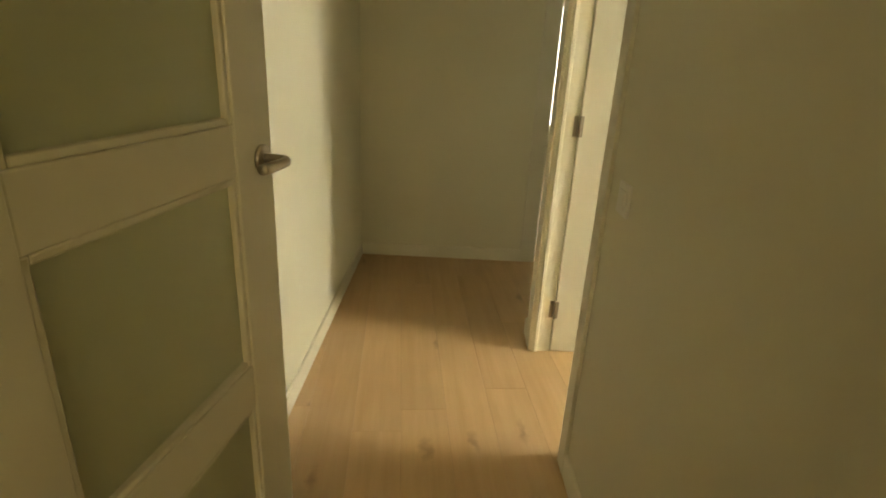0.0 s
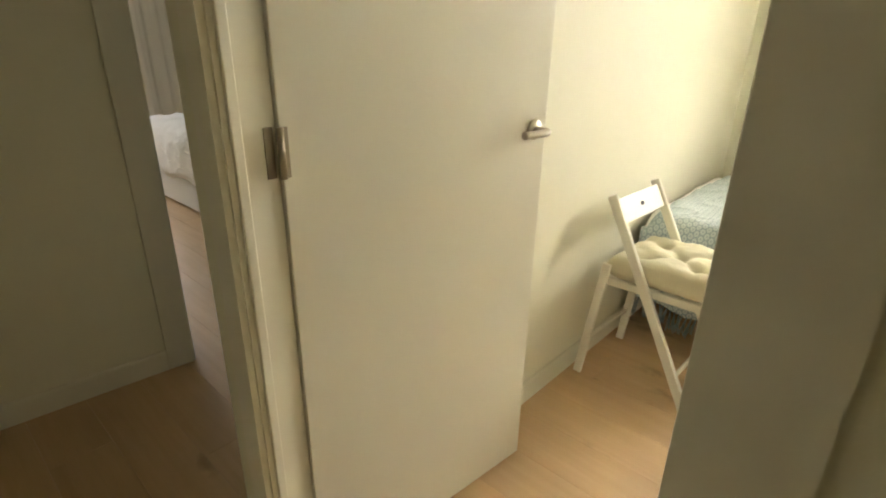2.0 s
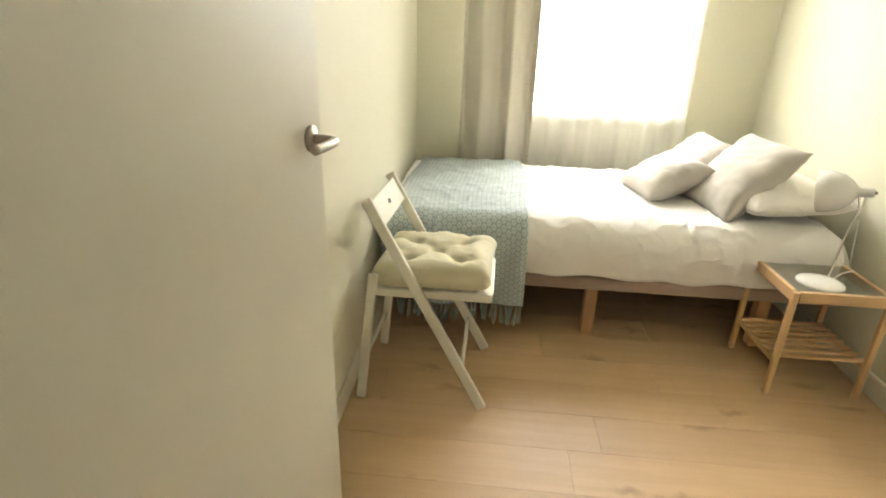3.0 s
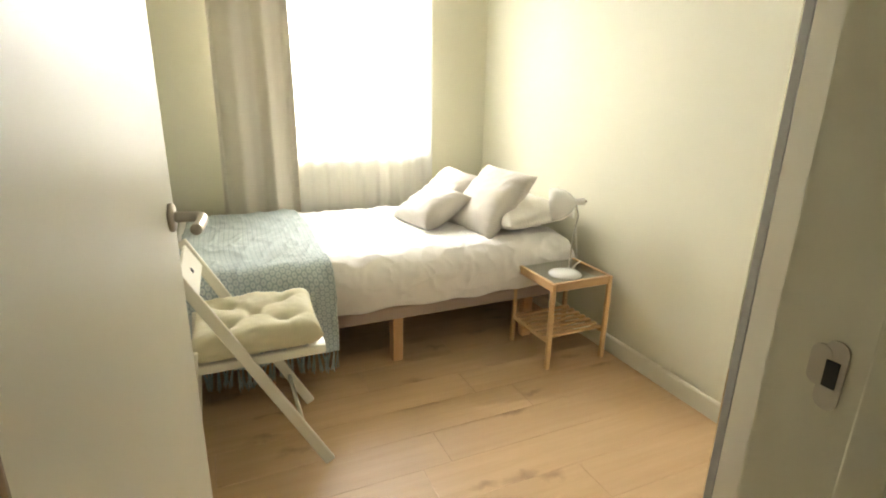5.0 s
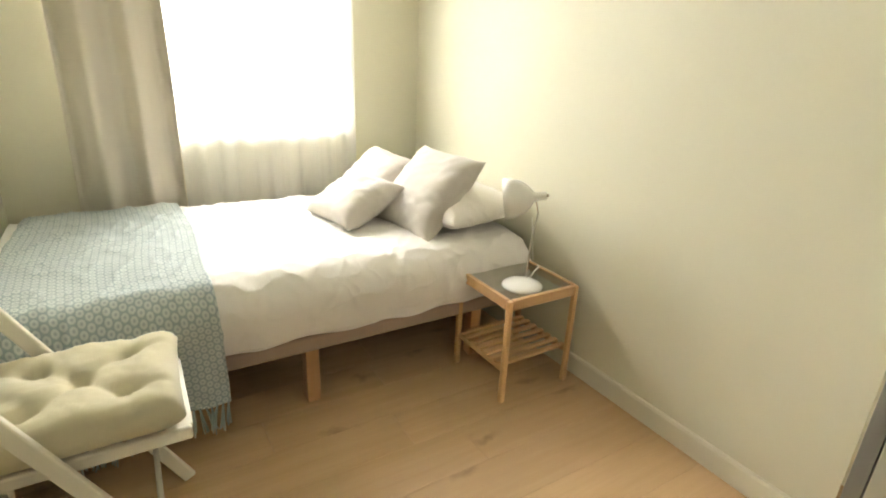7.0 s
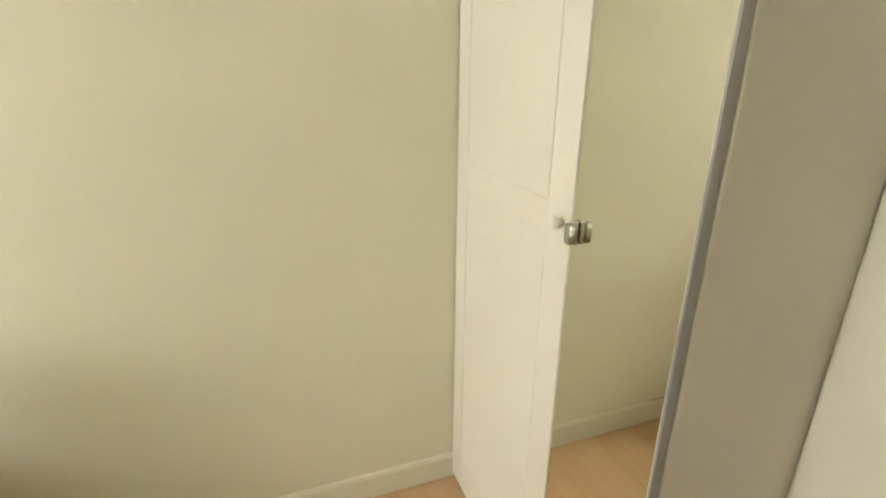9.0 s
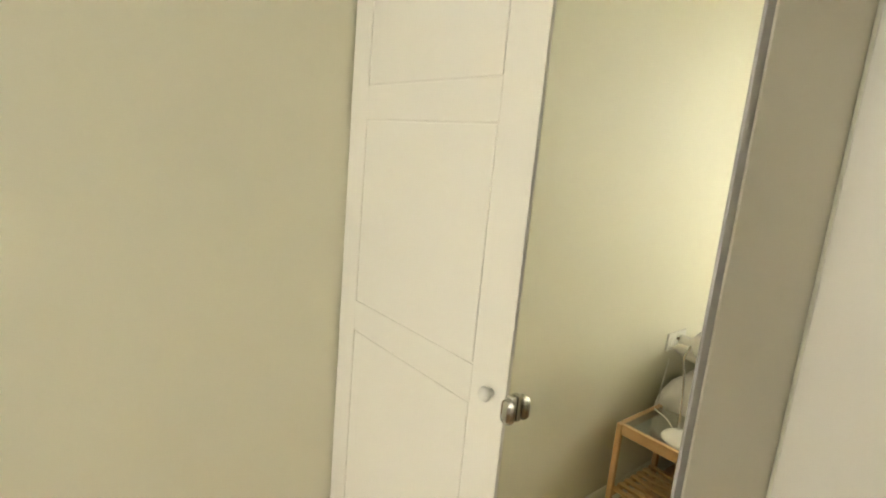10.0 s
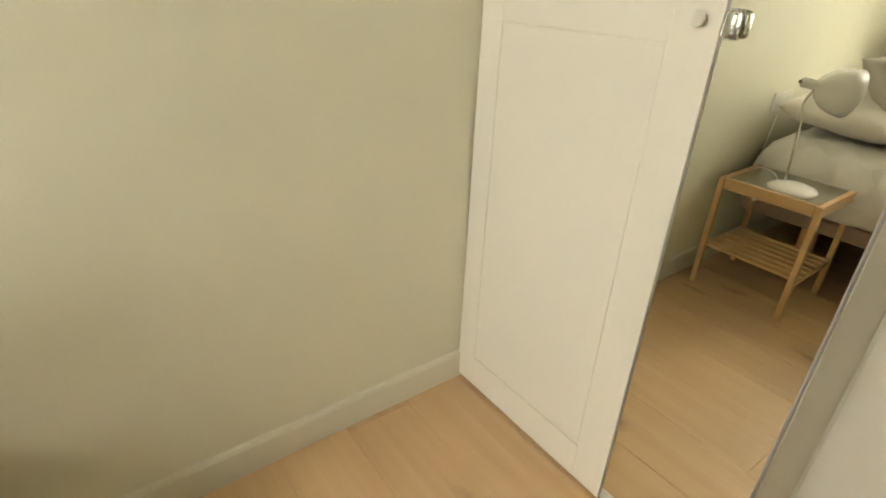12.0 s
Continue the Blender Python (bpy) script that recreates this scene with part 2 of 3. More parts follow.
def lathe(profile, steps=32, m=None):
    """A turned shape from (radius, height) pairs."""
    bm = bmesh.new()
    rings = []
    for r, z in profile:
        if r < 1e-6:
            rings.append([bm.verts.new((0, 0, z))])
        else:
            rings.append([bm.verts.new((r * math.cos(2 * math.pi * i / steps), r * math.sin(2 * math.pi * i / steps), z)) for i in range(steps)])
    for p, q in zip(rings, rings[1:]):
        for i in range(steps):
            j = (i + 1) % steps
            if len(p) == 1 and len(q) == 1:
                continue
            if len(p) == 1:
                bm.faces.new((p[0], q[i], q[j]))
            elif len(q) == 1:
                bm.faces.new((p[i], p[j], q[0]))
            else:
                bm.faces.new((p[i], p[j], q[j], q[i]))
    bmesh.ops.recalc_face_normals(bm, faces=bm.faces[:])
    if m is not None:
        bmesh.ops.transform(bm, matrix=m, verts=bm.verts[:])
    return bm


def tube(points, r, steps=12):
    """A round bar along points, with rounded caps."""
    bm = bmesh.new()
    pts = [Vector(p) for p in points]
    rings = []
    for i, p in enumerate(pts):
        d = (pts[min(i + 1, len(pts) - 1)] - pts[max(i - 1, 0)]).normalized()
        s = d.orthogonal().normalized() if i == 0 else (s - d * s.dot(d)).normalized()
        t = d.cross(s)
        rings.append([bm.verts.new(p + r * (math.cos(2 * math.pi * k / steps) * s + math.sin(2 * math.pi * k / steps) * t)) for k in range(steps)])
    for p, q in zip(rings, rings[1:]):
        for k in range(steps):
            bm.faces.new((p[k], p[(k + 1) % steps], q[(k + 1) % steps], q[k]))
    bm.faces.new(rings[0][::-1])
    bm.faces.new(rings[-1])
    bmesh.ops.recalc_face_normals(bm, faces=bm.faces[:])
    return bm


def curve_points(ctrl, n=10):
    """Smooth run of points through the control points."""
    c = [Vector(p) for p in ctrl]
    c = [c[0] * 2 - c[1]] + c + [c[-1] * 2 - c[-2]]
    out = []
    for i in range(1, len(c) - 2):
        for k in range(n):
            t = k / n
            a, b, d, e = c[i - 1:i + 3]
            out.append(0.5 * ((2 * b) + (d - a) * t + (2 * a - 5 * b + 4 * d - e) * t * t + (3 * b - a - 3 * d + e) * t ** 3))
    out.append(c[-2])
    return out


def sheet(nu, nv, at, uv=None, closed=False):
    """A grid surface from at(i/nu, j/nv)."""
    bm = bmesh.new()
    g = [[bm.verts.new(at(i / nu, j / nv)) for j in range(nv + 1)] for i in range(nu + 1)]
    layer = bm.loops.layers.uv.new("uv") if uv else None
    for i in range(nu):
        for j in range(nv):
            f = bm.faces.new((g[i][j], g[i + 1][j], g[i + 1][j + 1], g[i][j + 1]))
            if uv:
                for lp, (a, b) in zip(f.loops, ((i, j), (i + 1, j), (i + 1, j + 1), (i, j + 1))):
                    lp[layer].uv = uv(a / nu, b / nv)
    return bm


def thicken(ob, t, offset=-1.0):
    mod = ob.modifiers.new("thickness", 'SOLIDIFY')
    mod.thickness, mod.offset = t, offset
    return ob


# ---- the building ----
CEILING = 2.48
E_X, N_Y, S_IN, S_OUT, H_S, END_X = 0.432, 1.55, -1.513, -1.585, -2.652, -2.832
S_W = -1.561
PIER = -1.76
DOOR_W, DOOR_E, DOOR_H = -1.572, -0.812, 2.05


def hall_y(x):
    """The hall face of the door wall."""
    return -1.626 - 0.0875 * (x + 1.589)


def skewed(ob):
    ob.matrix_world = HALL @ ob.matrix_world
    return ob



def structure(name, bm, mat, label, category):
    ob = part(name, bm, mat)
    return tagged(ob, label, category, kind="structure")


def wall(name, bm, label="cream painted plaster wall with faint roller texture"):
    return structure(name, bm, WALL, label, "wall")


sub_floor = structure("floor", box(-7.0, 2.7, -2.8, 1.75, -0.12, -0.012), JOINT, "oak laminate floor with long knotty planks", "floor")
ceil = structure("ceiling", box(-7.0, 2.7, -2.8, 1.8, CEILING, CEILING + 0.1), CEIL, "plain white painted ceiling", "ceiling")
wall("wall_east", box(E_X, E_X + 0.12, S_IN, N_Y, 0, CEILING))
wall("wall_west", prism([(-1.632, S_W), (-1.634, N_Y), (PIER, N_Y), (PIER, S_W)], 0, CEILING))
# window wall with its opening
WIN_L, WIN_R, WIN_B, WIN_T = -1.20, -0.055, 0.90, 2.16
nb = box(PIER, WIN_L, N_Y, N_Y + 0.2, 0, CEILING)
box(WIN_R, E_X + 0.12, N_Y, N_Y + 0.2, 0, CEILING, bm=nb)
box(WIN_L, WIN_R, N_Y, N_Y + 0.2, 0, WIN_B, bm=nb)
box(WIN_L, WIN_R, N_Y, N_Y + 0.2, WIN_T, CEILING, bm=nb)
wall("wall_north", nb)
# door wall
def wall_run(x0, x1, inner, z0, z1):
    return prism([(x0, hall_y(x0)), (x1, hall_y(x1)), (x1, inner), (x0, inner)], z0, z1)


sb = wall_run(DOOR_E + 0.03, 2.6, S_IN, 0, CEILING)
join(sb, wall_run(DOOR_W - 0.03, DOOR_E + 0.03, S_IN, DOOR_H + 0.03, CEILING))
join(sb, wall_run(PIER, DOOR_W - 0.03, S_W, 0, CEILING))
wall("wall_south", sb)
skewed(wall("wall_hall", box(END_X - 0.1, 2.6, H_S - 0.1, H_S, 0, CEILING)))
eb = box(END_X - 0.1, END_X, H_S, -1.380, 0, CEILING)
box(END_X - 0.1, END_X, -0.50, 0.4, 0, CEILING, bm=eb)
box(END_X - 0.1, END_X, -1.380, -0.50, 2.05, CEILING, bm=eb)
skewed(wall("wall_end", eb))
skewed(wall("wall_alcove", box(END_X, PIER - 0.1, 0.3, 0.4, 0, CEILING)))
# wall that holds the glazed door, and an unseen closed end added behind it
gb = box(0.40, 0.50, -1.615, S_OUT, 0, CEILING)
box(0.40, 0.50, H_S, -1.615, 2.06, CEILING, bm=gb)
skewed(wall("wall_passage", gb))
bb2 = box(2.6, 2.7, H_S - 0.1, -2.45, 0, CEILING)
box(2.6, 2.7, -1.75, S_IN, 0, CEILING, bm=bb2)
box(2.6, 2.7, -2.45, -1.75, 0, 1.0, bm=bb2)
box(2.6, 2.7, -2.45, -1.75, 2.0, CEILING, bm=bb2)
skewed(wall("wall_back", bb2))
# far room
fb = box(-7.0, -6.8, H_S - 0.1, -2.14, 0, CEILING)
box(-7.0, -6.8, -0.41, 1.7, 0, CEILING, bm=fb)
box(-7.0, -6.8, -2.14, -0.41, 0, 0.50, bm=fb)
box(-7.0, -6.8, -2.14, -0.41, 2.16, CEILING, bm=fb)
skewed(wall("wall_far_west", fb))
skewed(wall("wall_far_south", box(-6.8, END_X - 0.1, H_S - 0.1, H_S, 0, CEILING)))
skewed(wall("wall_far_north", box(-6.8, END_X - 0.1, 1.6, 1.7, 0, CEILING)))
skewed(wall("wall_far_east", box(END_X - 0.1, END_X, 0.4, 1.6, 0, CEILING)))


def skirting(a, b, side):
    """A skirting board from a to b on the floor, proud to the given side."""
    a, b = Vector((*a, 0)), Vector((*b, 0))
    d = (b - a).normalized()
    n = Vector((-d.y, d.x, 0)) * side
    prof = [(0, 0), (0.012, 0), (0.012, 0.078), (0.008, 0.088), (0, 0.09)]
    bm = bmesh.new()
    r = [[bm.verts.new(p + n * (u + 0.0005) + Vector((0, 0, z + 0.001))) for u, z in prof] for p in (a, b)]
    for i in range(5):
        bm.faces.new((r[0][i], r[1][i], r[1][(i + 1) % 5], r[0][(i + 1) % 5]))
    bm.faces.new(r[0])
    bm.faces.new(r[1][::-1])
    bmesh.ops.recalc_face_normals(bm, faces=bm.faces[:])
    return structure("baseboard", bm, TRIM, "ivory painted skirting board along the wall", "skirting")


skirting((E_X, -1.18), (E_X, N_Y), 1)
skirting((-1.632, S_W), (-1.634, N_Y), -1)
skirting((-1.634, N_Y), (E_X, N_Y), -1)
skewed(skirting((END_X, H_S), (0.40, H_S), 1))
skewed(skirting((END_X, H_S), (END_X, -1.490), -1))
skirting((DOOR_E + 0.082, hall_y(DOOR_E + 0.082)), (0.38, hall_y(0.38)), -1)
skirting((PIER, hall_y(PIER)), (DOOR_W - 0.088, hall_y(DOOR_W - 0.088)), -1)
skirting((PIER, hall_y(PIER)), (PIER, 0.2), 1)
structure("trim_boxing", box(DOOR_E + 0.108, -0.384, S_IN + 0.001, S_IN + 0.012, 0.001, 2.40, 0.002), SIDE, "warm grey boxing panel beside the wardrobe", "panel")


def frame_bars(name, bars, label):
    """Door lining and architraves as one fixed trim with its bars as parts."""
    e = thing(name, 0, 0, 0, 0, label, "door frame", kind="structure")
    for nm, dims, bev in bars:
        part(nm, box(*dims, bev) if bev is not None else prism(*dims), TRIM, e)
    return e


T = DOOR_H


def hall_board(x0, x1, t0, t1, inner=None):
    """Outline of a board on the hall face of the door wall, t0 to t1 proud of it."""
    if inner is not None:
        return [(x0, hall_y(x0) - t1), (x1, hall_y(x1) - t1), (x1, inner), (x0, inner)]
    return [(x0, hall_y(x0) - t1), (x1, hall_y(x1) - t1), (x1, hall_y(x1) - t0), (x0, hall_y(x0) - t0)]


bed_frame_trim = frame_bars("door_frame_1", [
    ("lining", (hall_board(DOOR_W - 0.03, DOOR_W, 0, 0.002, S_W + 0.025), 0, T), None),
    ("lining", (hall_board(DOOR_E, DOOR_E + 0.03, 0, 0.002, S_IN + 0.002), 0, T), None),
    ("lining", (hall_board(DOOR_W - 0.03, DOOR_E + 0.03, 0, 0.002, S_IN + 0.002), T, T + 0.03), None),
    ("architrave", (hall_board(DOOR_W - 0.087, DOOR_W - 0.008, 0.002, 0.015), 0, T + 0.085), None),
    ("architrave", (hall_board(DOOR_E + 0.008, DOOR_E + 0.080, 0.002, 0.015), 0, T + 0.085), None),
    ("architrave", (hall_board(DOOR_W - 0.008, DOOR_E + 0.008, 0.002, 0.015), T + 0.008, T + 0.085), None),
    ("architrave", (DOOR_E + 0.018, DOOR_E + 0.105, S_IN, S_IN + 0.010, 0, T + 0.085), 0.004),
    ("door_stop", (DOOR_E - 0.010, DOOR_E, -1.660, -1.618, 0, T), 0.003),
    ("door_stop", (DOOR_W, DOOR_W + 0.010, -1.620, -1.600, 0, T), 0.003),
], "ivory painted door lining with flat architraves")


def rounded_plate(w, h, t, at):
    """A flat plate with round ends, thin along local x."""
    pts = [(w / 2 * math.cos(a), h / 2 - w / 2 + w / 2 * math.sin(a)) for a in np.linspace(0, math.pi, 9)]
    pts += [(-x, -y) for x, y in pts]
    bm = prism(pts, 0, t)
    bmesh.ops.transform(bm, matrix=at @ Matrix(((0, 0, -1, 0), (1, 0, 0, 0), (0, 1, 0, 0), (0, 0, 0, 1))), verts=bm.verts[:])
    bmesh.ops.recalc_face_normals(bm, faces=bm.faces[:])
    return bm


sp = part("strike_plate", rounded_plate(0.026, 0.084, 0.003, Matrix.Translation((DOOR_E, -1.584, 1.033))), NICKEL, bed_frame_trim, "worn steel strike plate")
part("strike_tongue", rounded_plate(0.022, 0.050, 0.0036, Matrix.Translation((DOOR_E, -1.570, 1.041))), NICKEL, sp)
part("latch_hole", box(DOOR_E - 0.0048, DOOR_E - 0.003, -1.591, -1.577, 1.019, 1.051), HOLE_SHADE, sp)
for hz in (0.236, 1.122):
    part("hinge_leaf", box(DOOR_W - 0.0005, DOOR_W + 0.0022, S_W + 0.001, S_W + 0.019, hz - 0.045, hz + 0.045, 0.0008), STEEL, bed_frame_trim, "dull steel hinge plate")
skewed(frame_bars("door_frame_2", [
    ("lining", (END_X - 0.102, END_X + 0.002, -1.410, -1.380, 0, 2.05), 0.002),
    ("lining", (END_X - 0.102, END_X + 0.002, -0.50, -0.47, 0, 2.05), 0.002),
    ("architrave", (END_X, END_X + 0.014, -1.490, -1.387, 0, 2.13), 0.004),
    ("architrave", (END_X, END_X + 0.014, -0.493, -0.405, 0, 2.13), 0.004),
    ("architrave", (END_X, END_X + 0.014, -1.387, -0.493, 2.043, 2.13), 0.004),
], "ivory painted door frame of the far bedroom"))
skewed(frame_bars("door_frame_3", [
    ("lining", (0.398, 0.502, -1.635, -1.615, 0, 2.06), 0.002),
    ("lining", (0.398, 0.502, H_S + 0.001, -2.575, 0, 2.06), 0.002),
    ("lining", (0.398, 0.502, -2.575, -1.635, 2.03, 2.06), 0.002),
], "ivory painted frame of the passage door"))


def window_unit(name, w, h, depth, at_pose, label):
    """A two-leaf window: outer frame, sashes and panes, standing in local x-z."""
    e = thing(name, 0, 0, 0, 0, label, "window", kind="structure")
    e.matrix_world = at_pose
    for dims in ((0, 0.05, 0, depth, 0, h), (w - 0.05, w, 0, depth, 0, h), (0.05, w - 0.05, 0, depth, 0, 0.05), (0.05, w - 0.05, 0, depth, h - 0.05, h), (w / 2 - 0.04, w / 2 + 0.04, 0, depth, 0.05, h - 0.05)):
        part("window_frame", box(*dims, 0.004), TRIM, e)
    for a, b in ((0.05, w / 2 - 0.04), (w / 2 + 0.04, w - 0.05)):
        p = part("pane", box(a, b, depth * 0.4, depth * 0.5, 0.05, h - 0.05), CLEAR, e)
        p.visible_shadow = False
    return e


window_unit("window_1", WIN_R - WIN_L - 0.004, WIN_T - WIN_B - 0.004, 0.06, pose(WIN_L + 0.002, N_Y + 0.06, WIN_B + 0.002), "white framed two-leaf bedroom window behind voile")
skewed(window_unit("window_2", 1.726, 1.656, 0.06, pose(-6.86, -2.138, 0.502, 0, 0, 90), "white framed window of the far bedroom"))

# unseen window, added only to house the passage fill lamp
skewed(window_unit("window_unseen", 0.696, 0.996, 0.04, pose(2.67, -2.448, 1.002, 0, 0, 90), "small white framed window added unseen at the back of the passage for its fill light"))
GLOW = bpy.data.materials.new("hazy_daylight")
GLOW.use_nodes = True
bsdf(GLOW).inputs["Emission Color"].default_value = (1.0, 0.985, 0.96, 1)
bsdf(GLOW).inputs["Emission Strength"].default_value = 3.2
for bd_name, dims in (("backdrop_north", (-6.0, 5.0, 6.0, 6.1, -3.0, 7.0)), ("backdrop_west", (-12.1, -12.0, -7.0, 5.0, -3.0, 7.0))):
    structure(bd_name, box(*dims), GLOW, "pale hazy daylight outside the window", "backdrop")

trim_1 = thing("trim_window", 0, 0, 0, 0, "white painted trim around the bedroom window", "window trim", kind="structure")
for dims in ((WIN_R, WIN_R + 0.055, N_Y - 0.012, N_Y, WIN_B - 0.05, WIN_T + 0.055), (WIN_L - 0.055, WIN_L, N_Y - 0.012, N_Y, WIN_B - 0.05, WIN_T + 0.055), (WIN_L, WIN_R, N_Y - 0.012, N_Y, WIN_T, WIN_T + 0.055), (WIN_L, WIN_R, N_Y - 0.018, N_Y + 0.055, WIN_B - 0.03, WIN_B - 0.001)):
    part("trim_board", box(*dims, 0.003), TRIM, trim_1)

# ---- doors ----


def lever_handle(parent, x, z, y, out, to):
    """Rose, neck and lever; out: +-1 along local y, to: +-1 along local x."""
    h = part("door_handle", lathe([(0, 0), (0.026, 0), (0.026, 0.006), (0.022, 0.009), (0, 0.009)], 28, pose(x, y, z, -90 * out, 0, 0)), NICKEL, parent, "brushed nickel lever handle", True)
    pts = curve_points([(x, y + out * 0.008, z), (x, y + out * 0.035, z), (x + to * 0.006, y + out * 0.050, z), (x + to * 0.022, y + out * 0.056, z), (x + to * 0.06, y + out * 0.056, z), (x + to * 0.098, y + out * 0.053, z)], 5)
    part("lever", tube(pts, 0.0095), NICKEL, h, "", True)
    return h


# bedroom door, local x from the hinge to the free edge, hall face at local -y
bedroom_door = thing("door_1", -1.562, -1.536, 0.008, 84.2, "ivory flush bedroom door standing open against the wall", "door", kind="structure")
part("leaf", box(0.001, 0.741, 0.0, 0.038, 0, 2.035, 0.003), DOOR, bedroom_door)
lever_handle(bedroom_door, 0.690, 1.090, 0.0, -1, -1)
lever_handle(bedroom_door, 0.690, 1.090, 0.038, 1, -1)
for hz in (0.228, 1.114):
    hg = part("hinge", tube([(0.0, -0.006, hz - 0.045), (0.0, -0.006, hz + 0.045)], 0.0065), STEEL, bedroom_door, "dull steel butt hinge", True)
    part("hinge_leaf", box(0.004, 0.016, -0.0022, 0.0002, hz - 0.045, hz + 0.045, 0.0008), STEEL, hg)

# glazed passage door, local x from the free edge to the hinge
glazed = thing("door_2", -0.320, -2.556, 0.008, -13.9, "ivory panelled passage door with frosted glass, standing open", "door", kind="structure")
GW = 0.655
part("stile", box(0, 0.125, -0.038, 0, 0, 2.03, 0.003), DOOR, glazed)
part("stile", box(GW - 0.125, GW, -0.038, 0, 0, 2.03, 0.003), DOOR, glazed)
for a, b in ((0.0, 0.20), (0.687, 0.782), (1.152, 1.240), (1.60, 1.69), (1.92, 2.03)):
    part("rail", box(0.125, GW - 0.125, -0.036, -0.002, a, b, 0.003), DOOR, glazed)
for a, b in ((0.20, 0.687), (0.782, 1.152), (1.240, 1.60), (1.69, 1.92)):
    part("glass_pane", box(0.120, GW - 0.120, -0.023, -0.015, a - 0.004, b + 0.004), FROST, glazed)
    for dims in ((0.125, 0.137, -0.034, -0.004, a, b), (GW - 0.137, GW - 0.125, -0.034, -0.004, a, b), (0.137, GW - 0.137, -0.034, -0.004, a, a + 0.012), (0.137, GW - 0.137, -0.034, -0.004, b - 0.012, b)):
        bead = box(*dims, 0.003)
        part("glazing_bead", bead, DOOR, glazed)
lever_handle(glazed, 0.042, 1.172, 0.0, 1, 1)
lever_handle(glazed, 0.042, 1.172, -0.038, -1, 1)

# ---- light switch and sockets ----
sw = thing("light_switch", -0.602, hall_y(-0.602), 1.042, -5, "ivory plastic light switch on the hall wall", "light switch")
part("plate", box(-0.043, 0.043, -0.009, 0, -0.043, 0.043, 0.003), PLASTIC, sw)
part("rocker", box(-0.024, 0.024, -0.0135, -0.007, -0.026, 0.026, 0.002), PLASTIC, sw)
for sy in (0.470, 0.550):
    so = thing("wall_socket", E_X, sy, 0.675, 0, "white plastic wall socket beside the bed", "socket", "sockets by the bed")
    part("plate", box(-0.009, 0, -0.038, 0.038, -0.04, 0.04, 0.003), PLASTIC, so)
    ins = part("insert", lathe([(0, 0.002), (0.018, 0.002), (0.020, 0.010), (0.022, 0.011), (0.022, 0.008)], 24, pose(-0.001, 0, 0, 0, -90, 0)), PLASTIC, so, "", True)
    for dy in (-0.009, 0.009):
        part("contact_hole", lathe([(0, 0), (0.0025, 0), (0.0025, 0.001), (0, 0.001)], 10, pose(-0.0032, dy, 0, 0, -90, 0)), HOLE_SHADE, ins)

# ---- wardrobe ----
W_F = -1.17
ward = thing("wardrobe", -0.377, W_F, 0, 0, "shallow built-in wardrobe with a white panelled door and a mirror door", "wardrobe")
WW = E_X - 0.004 + 0.377
part("side_panel", box(0, 0.018, -0.341, -0.026, 0, 2.40, 0.002), SIDE, ward, "warm grey laminate side panel")
part("top_panel", box(0.018, WW, -0.340, -0.026, 2.37, 2.40), WARD, ward)
part("plinth", box(0.018, WW, -0.05, -0.03, 0.0, 0.05), WARD, ward)
part("back_panel", box(0.018, WW, -0.340, -0.334, 0.0, 2.37), SIDE, ward)
# panelled door: flat rim with proud fields between routed grooves
pd = part("panelled_door", box(0.269, WW - 0.002, -0.024, -0.0028, 0.012, 2.39, 0.0015), WARD, ward, "white lacquered door with routed panels")
FX0, FX1 = 0.348, 0.736
fields = ((0.11, 1.002), (1.068, 1.456), (1.522, 2.28))
for a, b in fields:
    part("panel_field", box(FX0 + 0.003, FX1 - 0.003, -0.0035, -0.0004, a + 0.003, b - 0.003, 0.0014), WARD, pd)
part("stile", box(0.269, FX0, -0.0035, 0.0, 0.012, 2.39, 0.0014), WARD, pd)
part("stile", box(FX1, WW - 0.002, -0.0035, 0.0, 0.012, 2.39, 0.0014), WARD, pd)
for a, b in ((0.012, 0.11), (1.002, 1.068), (1.456, 1.522), (2.28, 2.39)):
    part("rail", box(FX0, FX1, -0.0035, 0.0, a, b, 0.0014), WARD, pd)
part("knob", lathe([(0, 0), (0.006, 0), (0.005, 0.006), (0.010, 0.010), (0.0125, 0.015), (0.010, 0.020), (0, 0.022)], 24, pose(0.300, 0, 1.041, -90, 0, 0)), PLASTIC, ward, "small round white knob", True)
md = part("mirror_door", box(0.001, 0.266, -0.024, -0.004, 0.012, 2.39, 0.001), EDGE, ward, "grey-edged door faced with a mirror")
part("mirror_glass", box(0.003, 0.263, -0.004, 0.0, 0.055, 2.36), MIRROR, md, "tall plain mirror")
part("bottom_rail", box(0.003, 0.264, -0.004, 0.0005, 0.014, 0.053, 0.001), WARD, md)
pl = part("pull", box(0.243, 0.260, 0.001, 0.012, 1.015, 1.057, 0.003), CHROME, ward, "polished chrome finger pull")
part("grip", box(0.236, 0.258, 0.012, 0.022, 1.017, 1.055, 0.008, 3), CHROME, pl, "", True)

# ---- bed ----
BX0, BX1, BY0, BY1 = -1.595, 0.395, 0.332, 1.445
bed = thing("bed", BX0, BY0, 0, 0, "single bed base in taupe fabric on square beech legs", "bed")
BL, BWD = BX1 - BX0, BY1 - BY0
part("base_frame", box(0, BL, 0, BWD, 0.243, 0.306, 0.012, 3), BASE_FABRIC, bed, "", True)
for lx in (0.33, 0.952, 1.712):
    for ly in (0.055, BWD - 0.055):
        part("leg", box(lx - 0.027, lx + 0.027, ly - 0.027, ly + 0.027, 0, 0.243, 0.006), LEGWOOD, bed, "square beech leg")
mat_t = thing("mattress", BX0, BY0, 0.306, 0, "white mattress on the bed base", "mattress")
